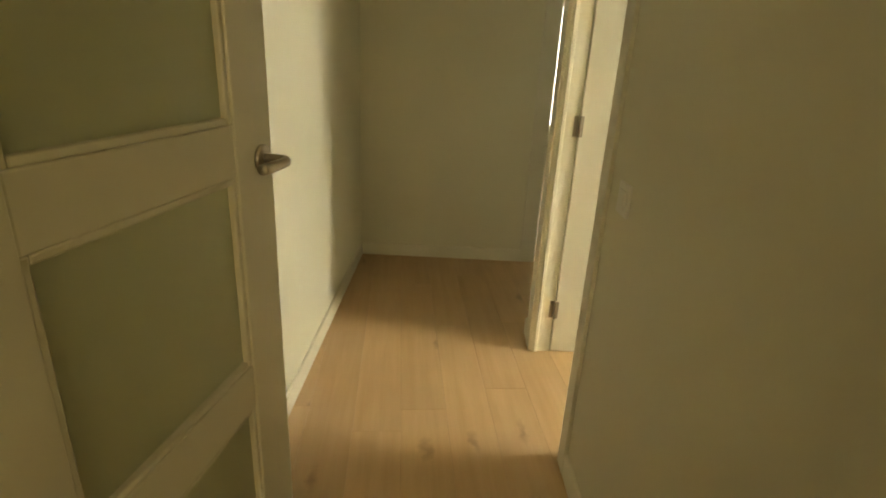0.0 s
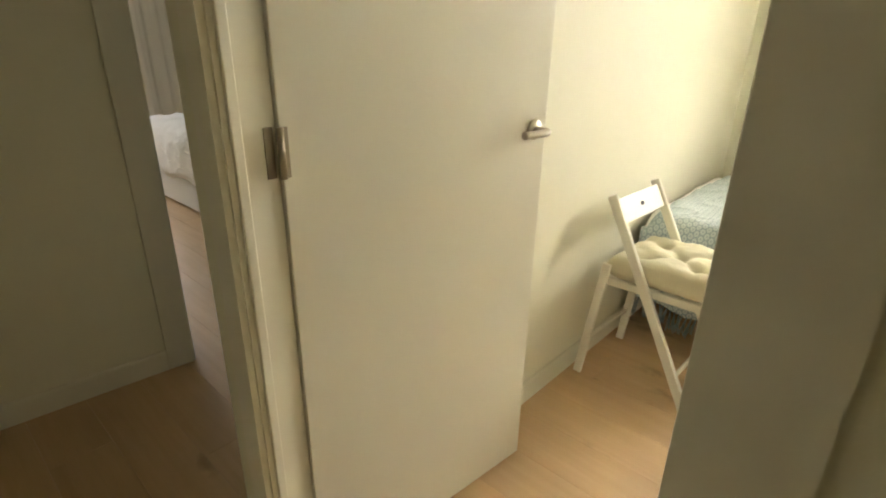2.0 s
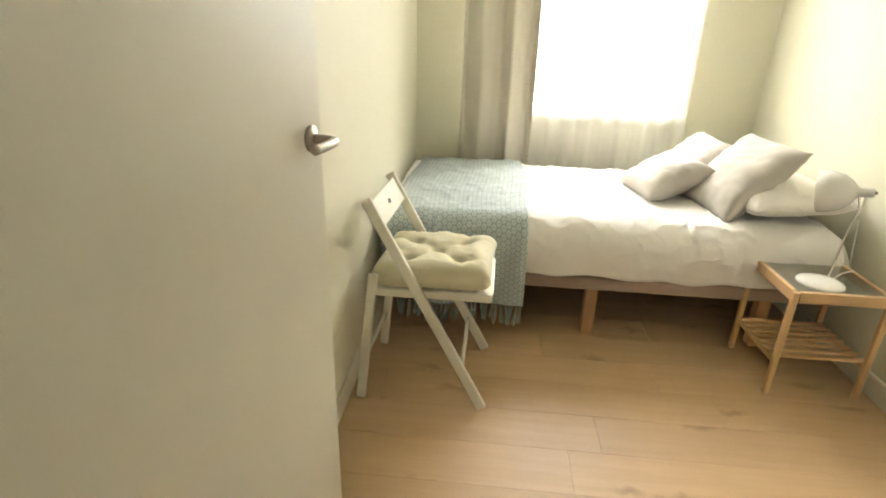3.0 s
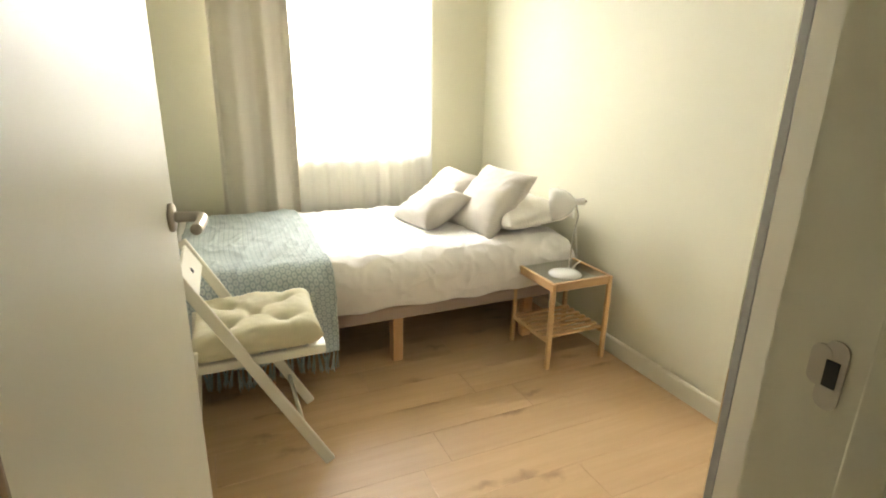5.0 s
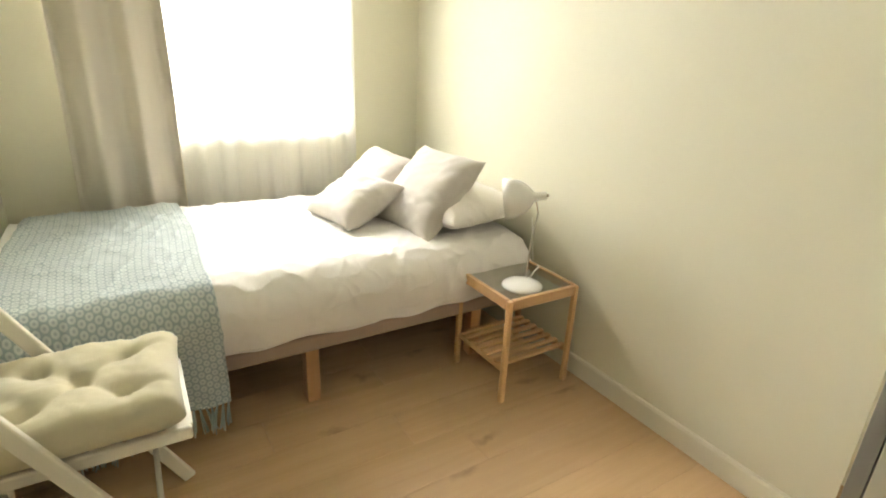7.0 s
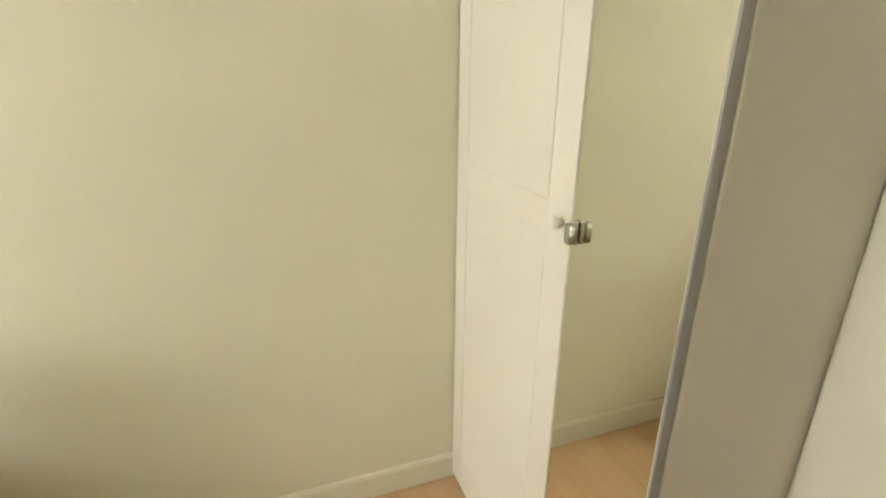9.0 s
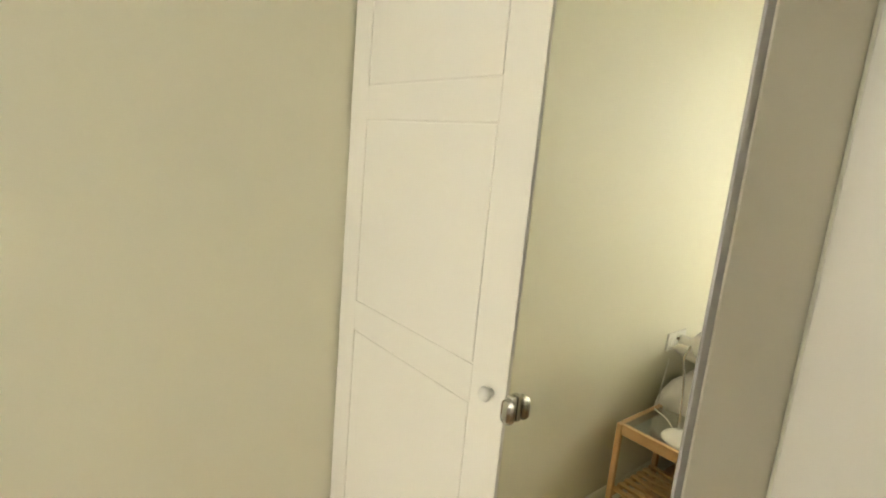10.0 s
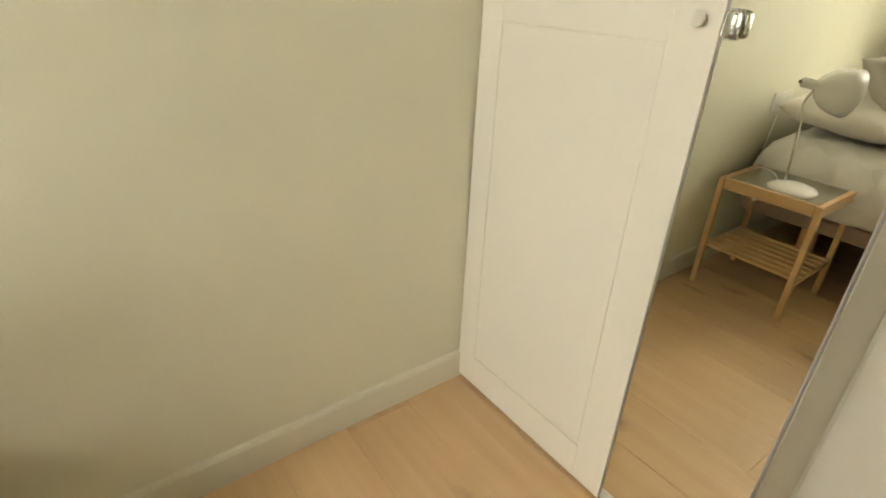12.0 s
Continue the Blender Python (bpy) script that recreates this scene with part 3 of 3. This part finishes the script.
part("body", box(0.01, BL - 0.01, 0.012, BWD - 0.01, 0, 0.225, 0.05, 4), MATTRESS, mat_t, "", True)


def section(s, off, front_z, back_z, top, y0, y1, r=0.085):
    """Point and arc length along a cover's cross-section, from the front hem over the top to the back hem."""
    legs = [top - r - front_z, math.pi / 2 * r, (y1 - y0) - 2 * r, math.pi / 2 * r, top - r - back_z]
    d = s * sum(legs)
    if d < legs[0]:
        return y0 - off, front_z + d, (-1, 0), d
    d1 = d - legs[0]
    if d1 < legs[1]:
        a = d1 / r
        return y0 + r - (r + off) * math.cos(a), top - r + (r + off) * math.sin(a), (-math.cos(a), math.sin(a)), d
    d2 = d1 - legs[1]
    if d2 < legs[2]:
        return y0 + r + d2, top + off, (0, 1), d
    d3 = d2 - legs[2]
    if d3 < legs[3]:
        a = d3 / r
        return y1 - r + (r + off) * math.sin(a), top - r + (r + off) * math.cos(a), (math.sin(a), math.cos(a)), d
    return y1 + off, top - r - (d3 - legs[3]), (1, 0), d


def wrinkles(x, y, z, amp, fine):
    p = Vector((x, y, z))
    broad = noise.noise(p * 2.6 + Vector((3, 7, 1)))
    ridge = 1 - abs(noise.noise(Vector((x * 5.0 + y * 2.0, y * 3.0 - x * 1.2, z * 3.0)) + 0.6 * noise.noise_vector(p * 3.0)))
    small = noise.noise(p * fine)
    crease = 1 - abs(noise.noise(Vector((x * 9 - y * 7, y * 6 + z * 5, x * 3)) + noise.noise_vector(p * 5)))
    return amp * (broad * 0.9 + 0.55 * (ridge ** 3 - 0.5) + 0.25 * small + 1.0 * (crease ** 9))


def duvet_at(u, v):
    x = BX0 - 0.005 + u * (BL + 0.0)
    y, z, n, d = section(v, 0.0, 0.318 + 0.005 * math.sin(u * 17) + 0.004 * math.sin(u * 43), 0.40, 0.566, BY0 - 0.012, BY1 + 0.01, 0.12)
    fall = max(0.0, (u - 0.955) / 0.045)
    z -= 0.07 * fall ** 2
    y += (0.9 - y) * 0.05 * fall ** 2
    soft = 1.0 if z > 0.4 else 0.6
    w = wrinkles(x, y, z, 0.0085 * soft, 17) + 0.004 * soft * (1 - abs(noise.noise(Vector((x * 6 + y * 9, y * 2 - x * 5, z * 9 + x * 3))))) ** 8
    if n[0] < -0.3:
        w += 0.006 * math.sin(x * 21 + 3 * noise.noise(Vector((x * 3, z * 4, 0)))) * (0.62 - z) / 0.3 * abs(n[0])
        w += 0.018 * math.sin((z - 0.32) / 0.26 * math.pi) * abs(n[0])
    return x, y + n[0] * w, z + n[1] * w


duv = thing("duvet", 0, 0, 0, 0, "rumpled white cotton duvet tucked over the mattress", "duvet")
thicken(part("cover", sheet(170, 110, duvet_at), DUVET, duv, "", True), 0.012)
part("hem", tube([Vector(duvet_at(k / 80, 0.0)) + Vector((0, 0.004, 0)) for k in range(1, 80)], 0.006, 8), DUVET, duv, "stitched hem", True)

# throw across the foot of the bed, hanging down the side
TX0, TX1 = -1.612, -0.955


def throw_at(u, v):
    x = TX0 + u * (TX1 - TX0) + 0.012 * math.sin(v * 9 + u * 2)
    y, z, n, d = section(v, 0.012, 0.176 + 0.010 * math.sin(u * 9 + 1), 0.45, 0.566, BY0 - 0.018, BY1 + 0.012)
    x += (0.02 - 0.035 * u) * max(0.0, (0.5 - z) / 0.35)
    w = wrinkles(x, y, z, 0.009, 15) + 0.004
    if n[0] < -0.2:
        low = max(0.0, (0.56 - z) / 0.4)
        w += (0.012 * math.sin(u * 15 + 1.5 + v * 5) + 0.020) * low + 0.02 * abs(n[0])
    edge = max(0.0, 1 - u / 0.09)
    z -= 0.10 * edge ** 2 if n[1] > 0.5 else 0.0
    return x, y + n[0] * w, z + n[1] * w


throw = thing("throw_blanket", (TX0 + TX1) / 2, BY0, 0.566, 0, "blue-grey woven throw with a white lattice pattern and fringe", "blanket")
cl = part("cloth", sheet(90, 110, lambda u, v: tuple(Vector(throw_at(u, v)) - Vector(((TX0 + TX1) / 2, BY0, 0.566))),
                        lambda u, v: (u * (TX1 - TX0), v * 1.62)), THROW, throw, "", True)
thicken(cl, 0.006)
ts = bmesh.new()
for k in range(5):
    a = 2 * math.pi * k / 5
    sway = Vector((0.004 * math.cos(a), 0.004 * math.sin(a), 0))
    join(ts, tube([sway * 0.2, sway * 1.0 + Vector((0, 0, -0.045)), sway * 1.9 + Vector((0.003, 0, -0.085 - 0.007 * (k % 3)))], 0.0022, 5))
tassel_mesh = None
for i in range(34):
    u = (i + 0.5) / 34
    p = Vector(throw_at(u, 0.0)) - Vector(((TX0 + TX1) / 2, BY0, 0.566))
    if tassel_mesh is None:
        t_ob = part("tassel", ts, FRINGE, throw, "", True)
        tassel_mesh = t_ob.data
    else:
        t_ob = new("tassel", tassel_mesh)
        t_ob.parent = throw
    t_ob.matrix_basis = pose(p.x, p.y - 0.002, p.z + 0.006, random.uniform(-14, 10), random.uniform(-16, 16), random.uniform(0, 360))


def cushion_mesh(sx, sy, thick, pinch=0.07, wr=0.006, seed=0.0):
    """A stuffed square cover: full in the middle, drawn in between the pointed corners."""
    n = 30
    bm = bmesh.new()

    def p(i, j, s):
        a, b = 2 * i / n - 1, 2 * j / n - 1
        x = a * (1 - pinch * (1 - b * b) * abs(a))
        y = b * (1 - pinch * (1 - a * a) * abs(b))
        f = max(0.0, (1 - a ** 4) * (1 - b ** 4)) ** 0.5
        f = f * (0.82 + 0.18 * (1 - a * a) * (1 - b * b))
        k = noise.noise(Vector((a * 2.1 + seed, b * 2.1, s * 1.5))) * wr * 2 + (1 - abs(noise.noise(Vector((a * 4 + b * 2 + seed, b * 3, s))))) ** 5 * wr * 1.3
        return Vector((x * sx / 2, y * sy / 2, s * (thick / 2 * f + k * min(1, f * 2))))

    top = {}
    for s in (1, -1):
        g = {}
        for i in range(n + 1):
            for j in range(n + 1):
                rim = i in (0, n) or j in (0, n)
                if s == -1 and rim:
                    g[i, j] = top[i, j]
                else:
                    g[i, j] = bm.verts.new(p(i, j, s))
        if s == 1:
            top = g
        for i in range(n):
            for j in range(n):
                q = (g[i, j], g[i + 1, j], g[i + 1, j + 1], g[i, j + 1])
                bm.faces.new(q if s == 1 else q[::-1])
    return bm


def cushion(name, corner, e1, e2, thick, mat, label, category, seed, pinch=0.07):
    """A cushion by one corner and its two edges from there."""
    e1, e2, c = Vector(e1), Vector(e2), Vector(corner)
    x = e1.normalized()
    z = e1.cross(e2).normalized()
    y = z.cross(x)
    m = Matrix((x, y, z)).transposed().to_4x4()
    m.translation = c + (e1 + e2) / 2
    ob = part(name, cushion_mesh(e1.length, e2.length, thick, pinch, 0.003 if pinch < 0.05 else 0.006, seed), mat, None, "", True)
    ob.matrix_world = m
    return tagged(ob, label, category)


cushion("pillow", (-0.045, 0.375, 0.640), (0.42, 0.02, 0.03), (0.0, 0.80, 0.0), 0.165, PILLOWCASE, "plump white cotton pillow at the head of the bed", "pillow", 4.0, 0.03)
tagged(cushion("cushion", (-0.090, 0.440, 0.576), (0.305, 0.035, 0.322), (-0.098, 0.435, -0.035), 0.15, GREY_LINEN, "large square grey linen cushion leaning on the pillow", "cushion", 1.0), group="cushions on the bed")
tagged(cushion("cushion", (-0.130, 0.935, 0.580), (0.275, 0.02, 0.232), (-0.09, 0.40, -0.02), 0.14, GREY_LINEN, "large square grey linen cushion behind another", "cushion", 2.0), group="cushions on the bed")
tagged(cushion("cushion", (-0.385, 0.655, 0.580), (0.300, 0.050, 0.150), (-0.046, 0.390, 0.005), 0.155, GREY_LINEN, "small grey linen cushion lying in front of the large ones", "cushion", 3.0, 0.09), group="cushions on the bed")

# ---- bedside table ----
table = thing("bedside_table", 0, 0, 0, 0, "pale bamboo bedside table with a glass top and slatted shelf", "bedside table")
NX, NYD, NH = 0.358, 0.352, 0.452
for lx in (0, NX - 0.021):
    for ly in (0, NYD - 0.021):
        part("leg", box(lx, lx + 0.021, ly, ly + 0.021, 0, NH - 0.002, 0.003), BEECH, table)
for dims in ((0.024, NX - 0.024, 0.002, 0.020, NH - 0.042, NH), (0.024, NX - 0.024, NYD - 0.020, NYD - 0.002, NH - 0.042, NH)):
    part("apron", box(*dims, 0.002), BEECH_X, table)
for dims in ((0.002, 0.020, 0.024, NYD - 0.024, NH - 0.042, NH), (NX - 0.020, NX - 0.002, 0.024, NYD - 0.024, NH - 0.042, NH)):
    part("apron", box(*dims, 0.002), BEECH, table)
part("glass_top", box(0.018, NX - 0.018, 0.018, NYD - 0.018, NH - 0.010, NH - 0.004, 0.001), TINTED, table, "grey glass top")
for dims in ((0.003, 0.019, 0.024, NYD - 0.024, 0.138, 0.158), (NX - 0.019, NX - 0.003, 0.024, NYD - 0.024, 0.138, 0.158)):
    part("shelf_rail", box(*dims, 0.002), BEECH, table)
slat_mesh = None
for i in range(7):
    y0 = 0.026 + i * (NYD - 0.075) / 6
    if slat_mesh is None:
        s_ob = part("slat", box(0.004, NX - 0.004, 0, 0.023, 0.158, 0.168, 0.002), BEECH_X, table)
        slat_mesh = s_ob.data
    else:
        s_ob = new("slat", slat_mesh)
        s_ob.parent = table
    s_ob.location = (0, y0, 0)

# ---- desk lamp ----
lamp = thing("desk_lamp", 0.145, 0.106, NH - 0.004, 0, "white enamel desk lamp with a thin chrome gooseneck", "lamp")
part("base", lathe([(0, 0), (0.080, 0), (0.082, 0.004), (0.078, 0.010), (0.055, 0.019), (0.025, 0.024), (0, 0.025)], 40), LAMPWHITE, lamp, "white dome base", True)
stem = part("stem", tube(curve_points([(0.042, 0.030, 0.020), (0.048, 0.030, 0.12), (0.056, 0.028, 0.22), (0.066, 0.026, 0.275), (0.066, 0.026, 0.30), (0.052, 0.030, 0.345)], 8), 0.0042), CHROME, lamp, "thin bent chrome stem", True)
axis = Vector((-0.74, 0.64, -0.17)).normalized()
shade_pose = Matrix.Translation(Vector((0.092, 0.014, 0.362))) @ axis.to_track_quat('Z', 'Y').to_matrix().to_4x4()
sh = part("shade", lathe([(0.0, 0.0), (0.013, 0.001), (0.0165, 0.006), (0.0165, 0.045), (0.024, 0.052), (0.045, 0.068), (0.065, 0.094), (0.077, 0.128), (0.082, 0.165), (0.080, 0.165), (0.075, 0.130), (0.063, 0.097), (0.043, 0.072), (0.0, 0.060)], 40, shade_pose), LAMPWHITE, lamp, "white bell shade", True)
part("switch_button", lathe([(0, -0.008), (0.005, -0.008), (0.006, 0), (0.006, 0.003), (0, 0.003)], 14, shade_pose), STEEL, sh, "", True)
part("bulb", lathe([(0, 0.062), (0.012, 0.066), (0.024, 0.10), (0.028, 0.12), (0.020, 0.142), (0, 0.15)], 20, shade_pose), LAMPWHITE, sh, "", True)
cable = part("cable", tube(curve_points([(0.06, 0.03, 0.006), (0.085, 0.035, 0.03), (0.115, 0.05, 0.034), (0.15, 0.075, 0.028), (0.185, 0.12, 0.012), (0.208, 0.17, -0.02), (0.211, 0.20, 0.10), (0.210, 0.215, 0.20)], 7), 0.0028, 8), PLASTIC, lamp, "white cable", True)

# ---- folding chair ----
chair = thing("folding_chair", -1.36, 0.05, 0, 0, "white lacquered wooden folding chair against the wall", "chair")
CO = Vector((-1.36, 0.05, 0))


def cp(x, y, z):
    return Vector((x, y, z)) - CO


NF, NT = cp(-1.118, -0.240, 0.004), cp(-1.552, -0.180, 0.772)
FF, FT = cp(-1.116, 0.166, 0.004), cp(-1.540, 0.186, 0.772)
for a, b in ((NF, NT), (FF, FT)):
    part("long_leg", beam(a, b, 0.020, 0.038, (1, 0, 0.3), 0.005), CHAIR, chair)
NP, FP = cp(-1.528, -0.222, 0.505), cp(-1.515, 0.168, 0.505)
inw = Vector((0.0, 0.028, 0))
for a, b in ((cp(-1.578, -0.232, 0.004), NP + inw), (cp(-1.566, 0.148, 0.004), FP - inw)):
    part("back_leg", beam(a, b, 0.020, 0.034, (1, 0, 0.2), 0.005), CHAIR, chair)
# backrest board, its grip hole a near-black disc for the shade inside
s0, s1 = NF.lerp(NT, 0.985), FF.lerp(FT, 0.985)
r0, r1 = NF.lerp(NT, 0.86), FF.lerp(FT, 0.86)
part("backrest", beam(s0.lerp(r0, 0.5), s1.lerp(r1, 0.5), 0.014, 0.098, (NT - NF).normalized(), 0.004), CHAIR, chair)
mid = (s0 + s1 + r0 + r1) / 4
bn = (NT - NF).cross(FT - NT).normalized()
hole = lathe([(0, 0), (0.009, 0), (0.009, 0.001), (0, 0.001)], 16)
bmesh.ops.scale(hole, vec=(1.7, 1, 1), verts=hole.verts[:])
hm = Matrix(((FT - NT).normalized(), bn.cross((FT - NT).normalized()), bn)).transposed().to_4x4()
hm.translation = mid - bn * 0.0085
bmesh.ops.transform(hole, matrix=hm, verts=hole.verts[:])
if (hm.translation - mid).dot(Vector((1, 0, 0))) < 0:
    bmesh.ops.translate(hole, vec=bn * 0.016, verts=hole.verts[:])
part("grip_hole", hole, HOLE_SHADE, chair)
SZ = 0.434
sn0, sn1 = cp(-1.535, -0.165, SZ - 0.010), cp(-1.105, -0.188, SZ + 0.004)
sf0, sf1 = cp(-1.520, 0.160, SZ - 0.010), cp(-1.100, 0.150, SZ + 0.004)
part("seat_rail", beam(sn0, sn1, 0.020, 0.034, (0, 0, 1), 0.006), CHAIR, chair)
part("seat_rail", beam(sf0, sf1, 0.020, 0.034, (0, 0, 1), 0.006), CHAIR, chair)
for k in range(6):
    t = 0.05 + k * 0.178
    a, b = sn0.lerp(sn1, t), sf0.lerp(sf1, t)
    part("seat_slat", beam(a + Vector((0, 0.01, 0.008)), b + Vector((0, -0.01, 0.008)), 0.058, 0.012, (0, 0, 1), 0.003), CHAIR, chair)
part("stretcher", tube([NF.lerp(NT, 0.19), FF.lerp(FT, 0.19)], 0.008), CHAIR, chair, "", True)
part("stretcher", tube([cp(-1.566, -0.205, 0.16), cp(-1.552, 0.14, 0.16)], 0.008), CHAIR, chair, "", True)


BUTTONS = [(0.0, 0.0), (-0.46, -0.46), (-0.46, 0.46), (0.46, -0.46), (0.46, 0.46)]


def tufted(w, d, t):
    """A seat pad drawn down by five buttons, with creases between them."""
    n = 44
    bm = bmesh.new()

    def p(i, j, s):
        a, b = 2 * i / n - 1, 2 * j / n - 1
        f = max(0.0, (1 - abs(a) ** 9) * (1 - abs(b) ** 9)) ** 0.5
        dip = 0.0
        for ba, b2 in BUTTONS:
            r2 = (a - ba) ** 2 + (b - b2) ** 2
            dip += 0.75 * math.exp(-r2 / 0.016) + 0.38 * math.exp(-r2 / 0.10)
        reach = math.exp(-((abs(a) + abs(b)) / 1.25) ** 4)
        for line in (a - b, a + b):
            dip += 0.22 * reach * math.exp(-((line + 0.05 * math.sin(7 * a)) / 0.09) ** 2)
        for ba, b2 in BUTTONS[1:]:
            if a * ba > abs(ba) * 0.40:
                dip += 0.16 * math.exp(-((b - b2 * (1 + 0.12 * a * a)) / 0.07) ** 2)
            if b * b2 > abs(b2) * 0.40:
                dip += 0.16 * math.exp(-((a - ba * (1 + 0.12 * b * b)) / 0.07) ** 2)
        k = noise.noise(Vector((a * 3, b * 3, s))) * 0.010 + (1 - abs(noise.noise(Vector((a * 6 + b * 3, b * 6 - a * 2, s))))) ** 7 * 0.004
        h = t / 2 * f - (min(dip, 1.1) * t * 0.36 if s > 0 else 0) * f + k * f
        pin = 0.03
        return Vector((a * (1 - pin * (1 - b * b)) * w / 2, b * (1 - pin * (1 - a * a)) * d / 2, s * h if s > 0 else -t / 2 * f * 0.8))

    top = {}
    for s in (1, -1):
        g = {}
        for i in range(n + 1):
            for j in range(n + 1):
                if s == -1 and (i in (0, n) or j in (0, n)):
                    g[i, j] = top[i, j]
                else:
                    g[i, j] = bm.verts.new(p(i, j, s))
        if s == 1:
            top = g
        for i in range(n):
            for j in range(n):
                q = (g[i, j], g[i + 1, j], g[i + 1, j + 1], g[i, j + 1])
                bm.faces.new(q if s == 1 else q[::-1])
    return bm


pad = thing("seat_cushion", -1.318, -0.012, SZ + 0.061, -3, "thick cream canvas seat cushion tufted with buttons", "seat cushion")
pad.rotation_euler.y = radians(-2.5)
part("pad", tufted(0.43, 0.385, 0.122), CREAM_PAD, pad, "", True)
for ba, b2 in BUTTONS:
    part("button", lathe([(0, 0.003), (0.005, 0.002), (0.007, 0.0), (0.005, -0.002), (0, -0.003)], 12, pose(ba * 0.207, b2 * 0.19, 0.02)), CREAM_PAD, pad, "", True)

# ---- curtains ----


def drape_mesh(w, z0, z1, folds, depth, flare=0.0, seed=0.0, nu=120, nz=26):
    """Hanging cloth in soft folds, local x across, bottom at z0."""
    def at(u, v):
        z = z0 + v * (z1 - z0)
        ph = u * folds * 2 * math.pi
        x = (u - 0.5) * w * (1 + flare * (1 - v)) + 0.012 * math.sin(v * 3 + seed)
        amp = depth * (0.55 + 0.45 * (1 - v)) * (0.7 + 0.5 * noise.noise(Vector((u * 3 + seed, v * 0.8, 0))))
        y = amp * (math.sin(ph + 0.7 * math.sin(v * 2.0 + seed)) + 0.22 * math.sin(2.3 * ph + seed + v))
        return x, y, z
    return sheet(nu, nz, at)


cur = part("curtain", drape_mesh(0.42, 0.30, 2.36, 2.4, 0.058, 0.06, 0.4), DRAPE, None, "", True)
thicken(cur, 0.003)
cur.location = (-1.138, 1.455, 0)
tagged(cur, "heavy beige curtain hanging in folds beside the window", "curtain")
sheer = part("sheer_curtain", drape_mesh(0.98, 0.28, 2.36, 9.0, 0.012, 0.0, 1.3, 220, 20), VOILE, None, "", True)
sheer.location = (-0.485, 1.505, 0)
tagged(sheer, "thin white voile curtain over the bright window", "curtain")
rod = thing("curtain_rail", -0.60, 1.48, 2.37, 0, "white curtain rail fixed under the ceiling", "curtain rail")
part("rail", box(-0.75, 0.72, -0.03, 0.04, 0, 0.025, 0.004), TRIM, rod)
part("bracket", box(-0.60, -0.57, 0.0, 0.068, 0.025, 0.06, 0.003), TRIM, rod)
part("bracket", box(0.50, 0.53, 0.0, 0.068, 0.025, 0.06, 0.003), TRIM, rod)

# ---- far bedroom ----
fb2 = thing("bed", -5.54, -0.45, 0, 0, "bed in the far room with a pale fabric base", "bed")
part("base_frame", box(0, 1.95, 0, 1.4, 0.02, 0.30, 0.015, 3), MATTRESS, fb2, "", True)
for lx in (0.1, 1.85):
    for ly in (0.1, 1.3):
        part("foot", box(lx - 0.03, lx + 0.03, ly - 0.03, ly + 0.03, 0, 0.02), LEGWOOD, fb2)


def far_duvet(u, v):
    x = -5.56 + u * 1.95
    y, z, n, d = section(v, 0.0, 0.27 + 0.02 * math.sin(u * 20), 0.4, 0.66, -0.49, 0.97, 0.12)
    w = wrinkles(x, y, z, 0.02, 9)
    return x, y + n[0] * w, z + n[1] * w


fd = part("duvet", sheet(60, 40, far_duvet), DUVET, None, "", True)
thicken(fd, 0.01)
tagged(fd, "white duvet hanging over the far bed", "duvet")
fm = part("mattress", box(-5.53, -3.61, -0.43, 0.93, 0.30, 0.62, 0.06, 4), MATTRESS, None, "", True)
tagged(fm, "white mattress under the far duvet", "mattress")
fc = part("curtain", drape_mesh(0.45, 0.05, 2.36, 3.0, 0.035, 0.0, 2.2, 80, 12), DRAPE, None, "", True)
thicken(fc, 0.003)
fc.matrix_world = HALL @ pose(-6.72, -0.27, 0, 0, 0, 90)
tagged(fc, "heavy beige curtain at the far window", "curtain")

# ---- floor planks ----
PW, PL = 0.187, 1.285
pm = box(0.0004, PL - 0.0004, 0.0003, PW - 0.0003, -0.012, 0.0, 0.0007, 1)
plank = part("plank", pm, FLOOR, sub_floor)
row0 = -0.603
rows = range(math.floor((-2.75 - row0) / PW), math.ceil((1.55 - row0) / PW))
first = True
for r in rows:
    y = row0 + r * PW
    off = 0.0 if r == 0 else random.uniform(0, PL)
    x = -0.821 - math.ceil((-0.821 + 6.9) / PL) * PL - off + (PL if off > 0.9 else 0)
    while x < 2.6:
        outside = (x > 0.5 and y > -1.55)
        if not outside and x + PL > -7.0:
            if first:
                plank.location, first = (x, y, 0), False
            else:
                p = new("plank", plank.data)
                p.parent = sub_floor
                p.location = (x, y, 0)
        x += PL
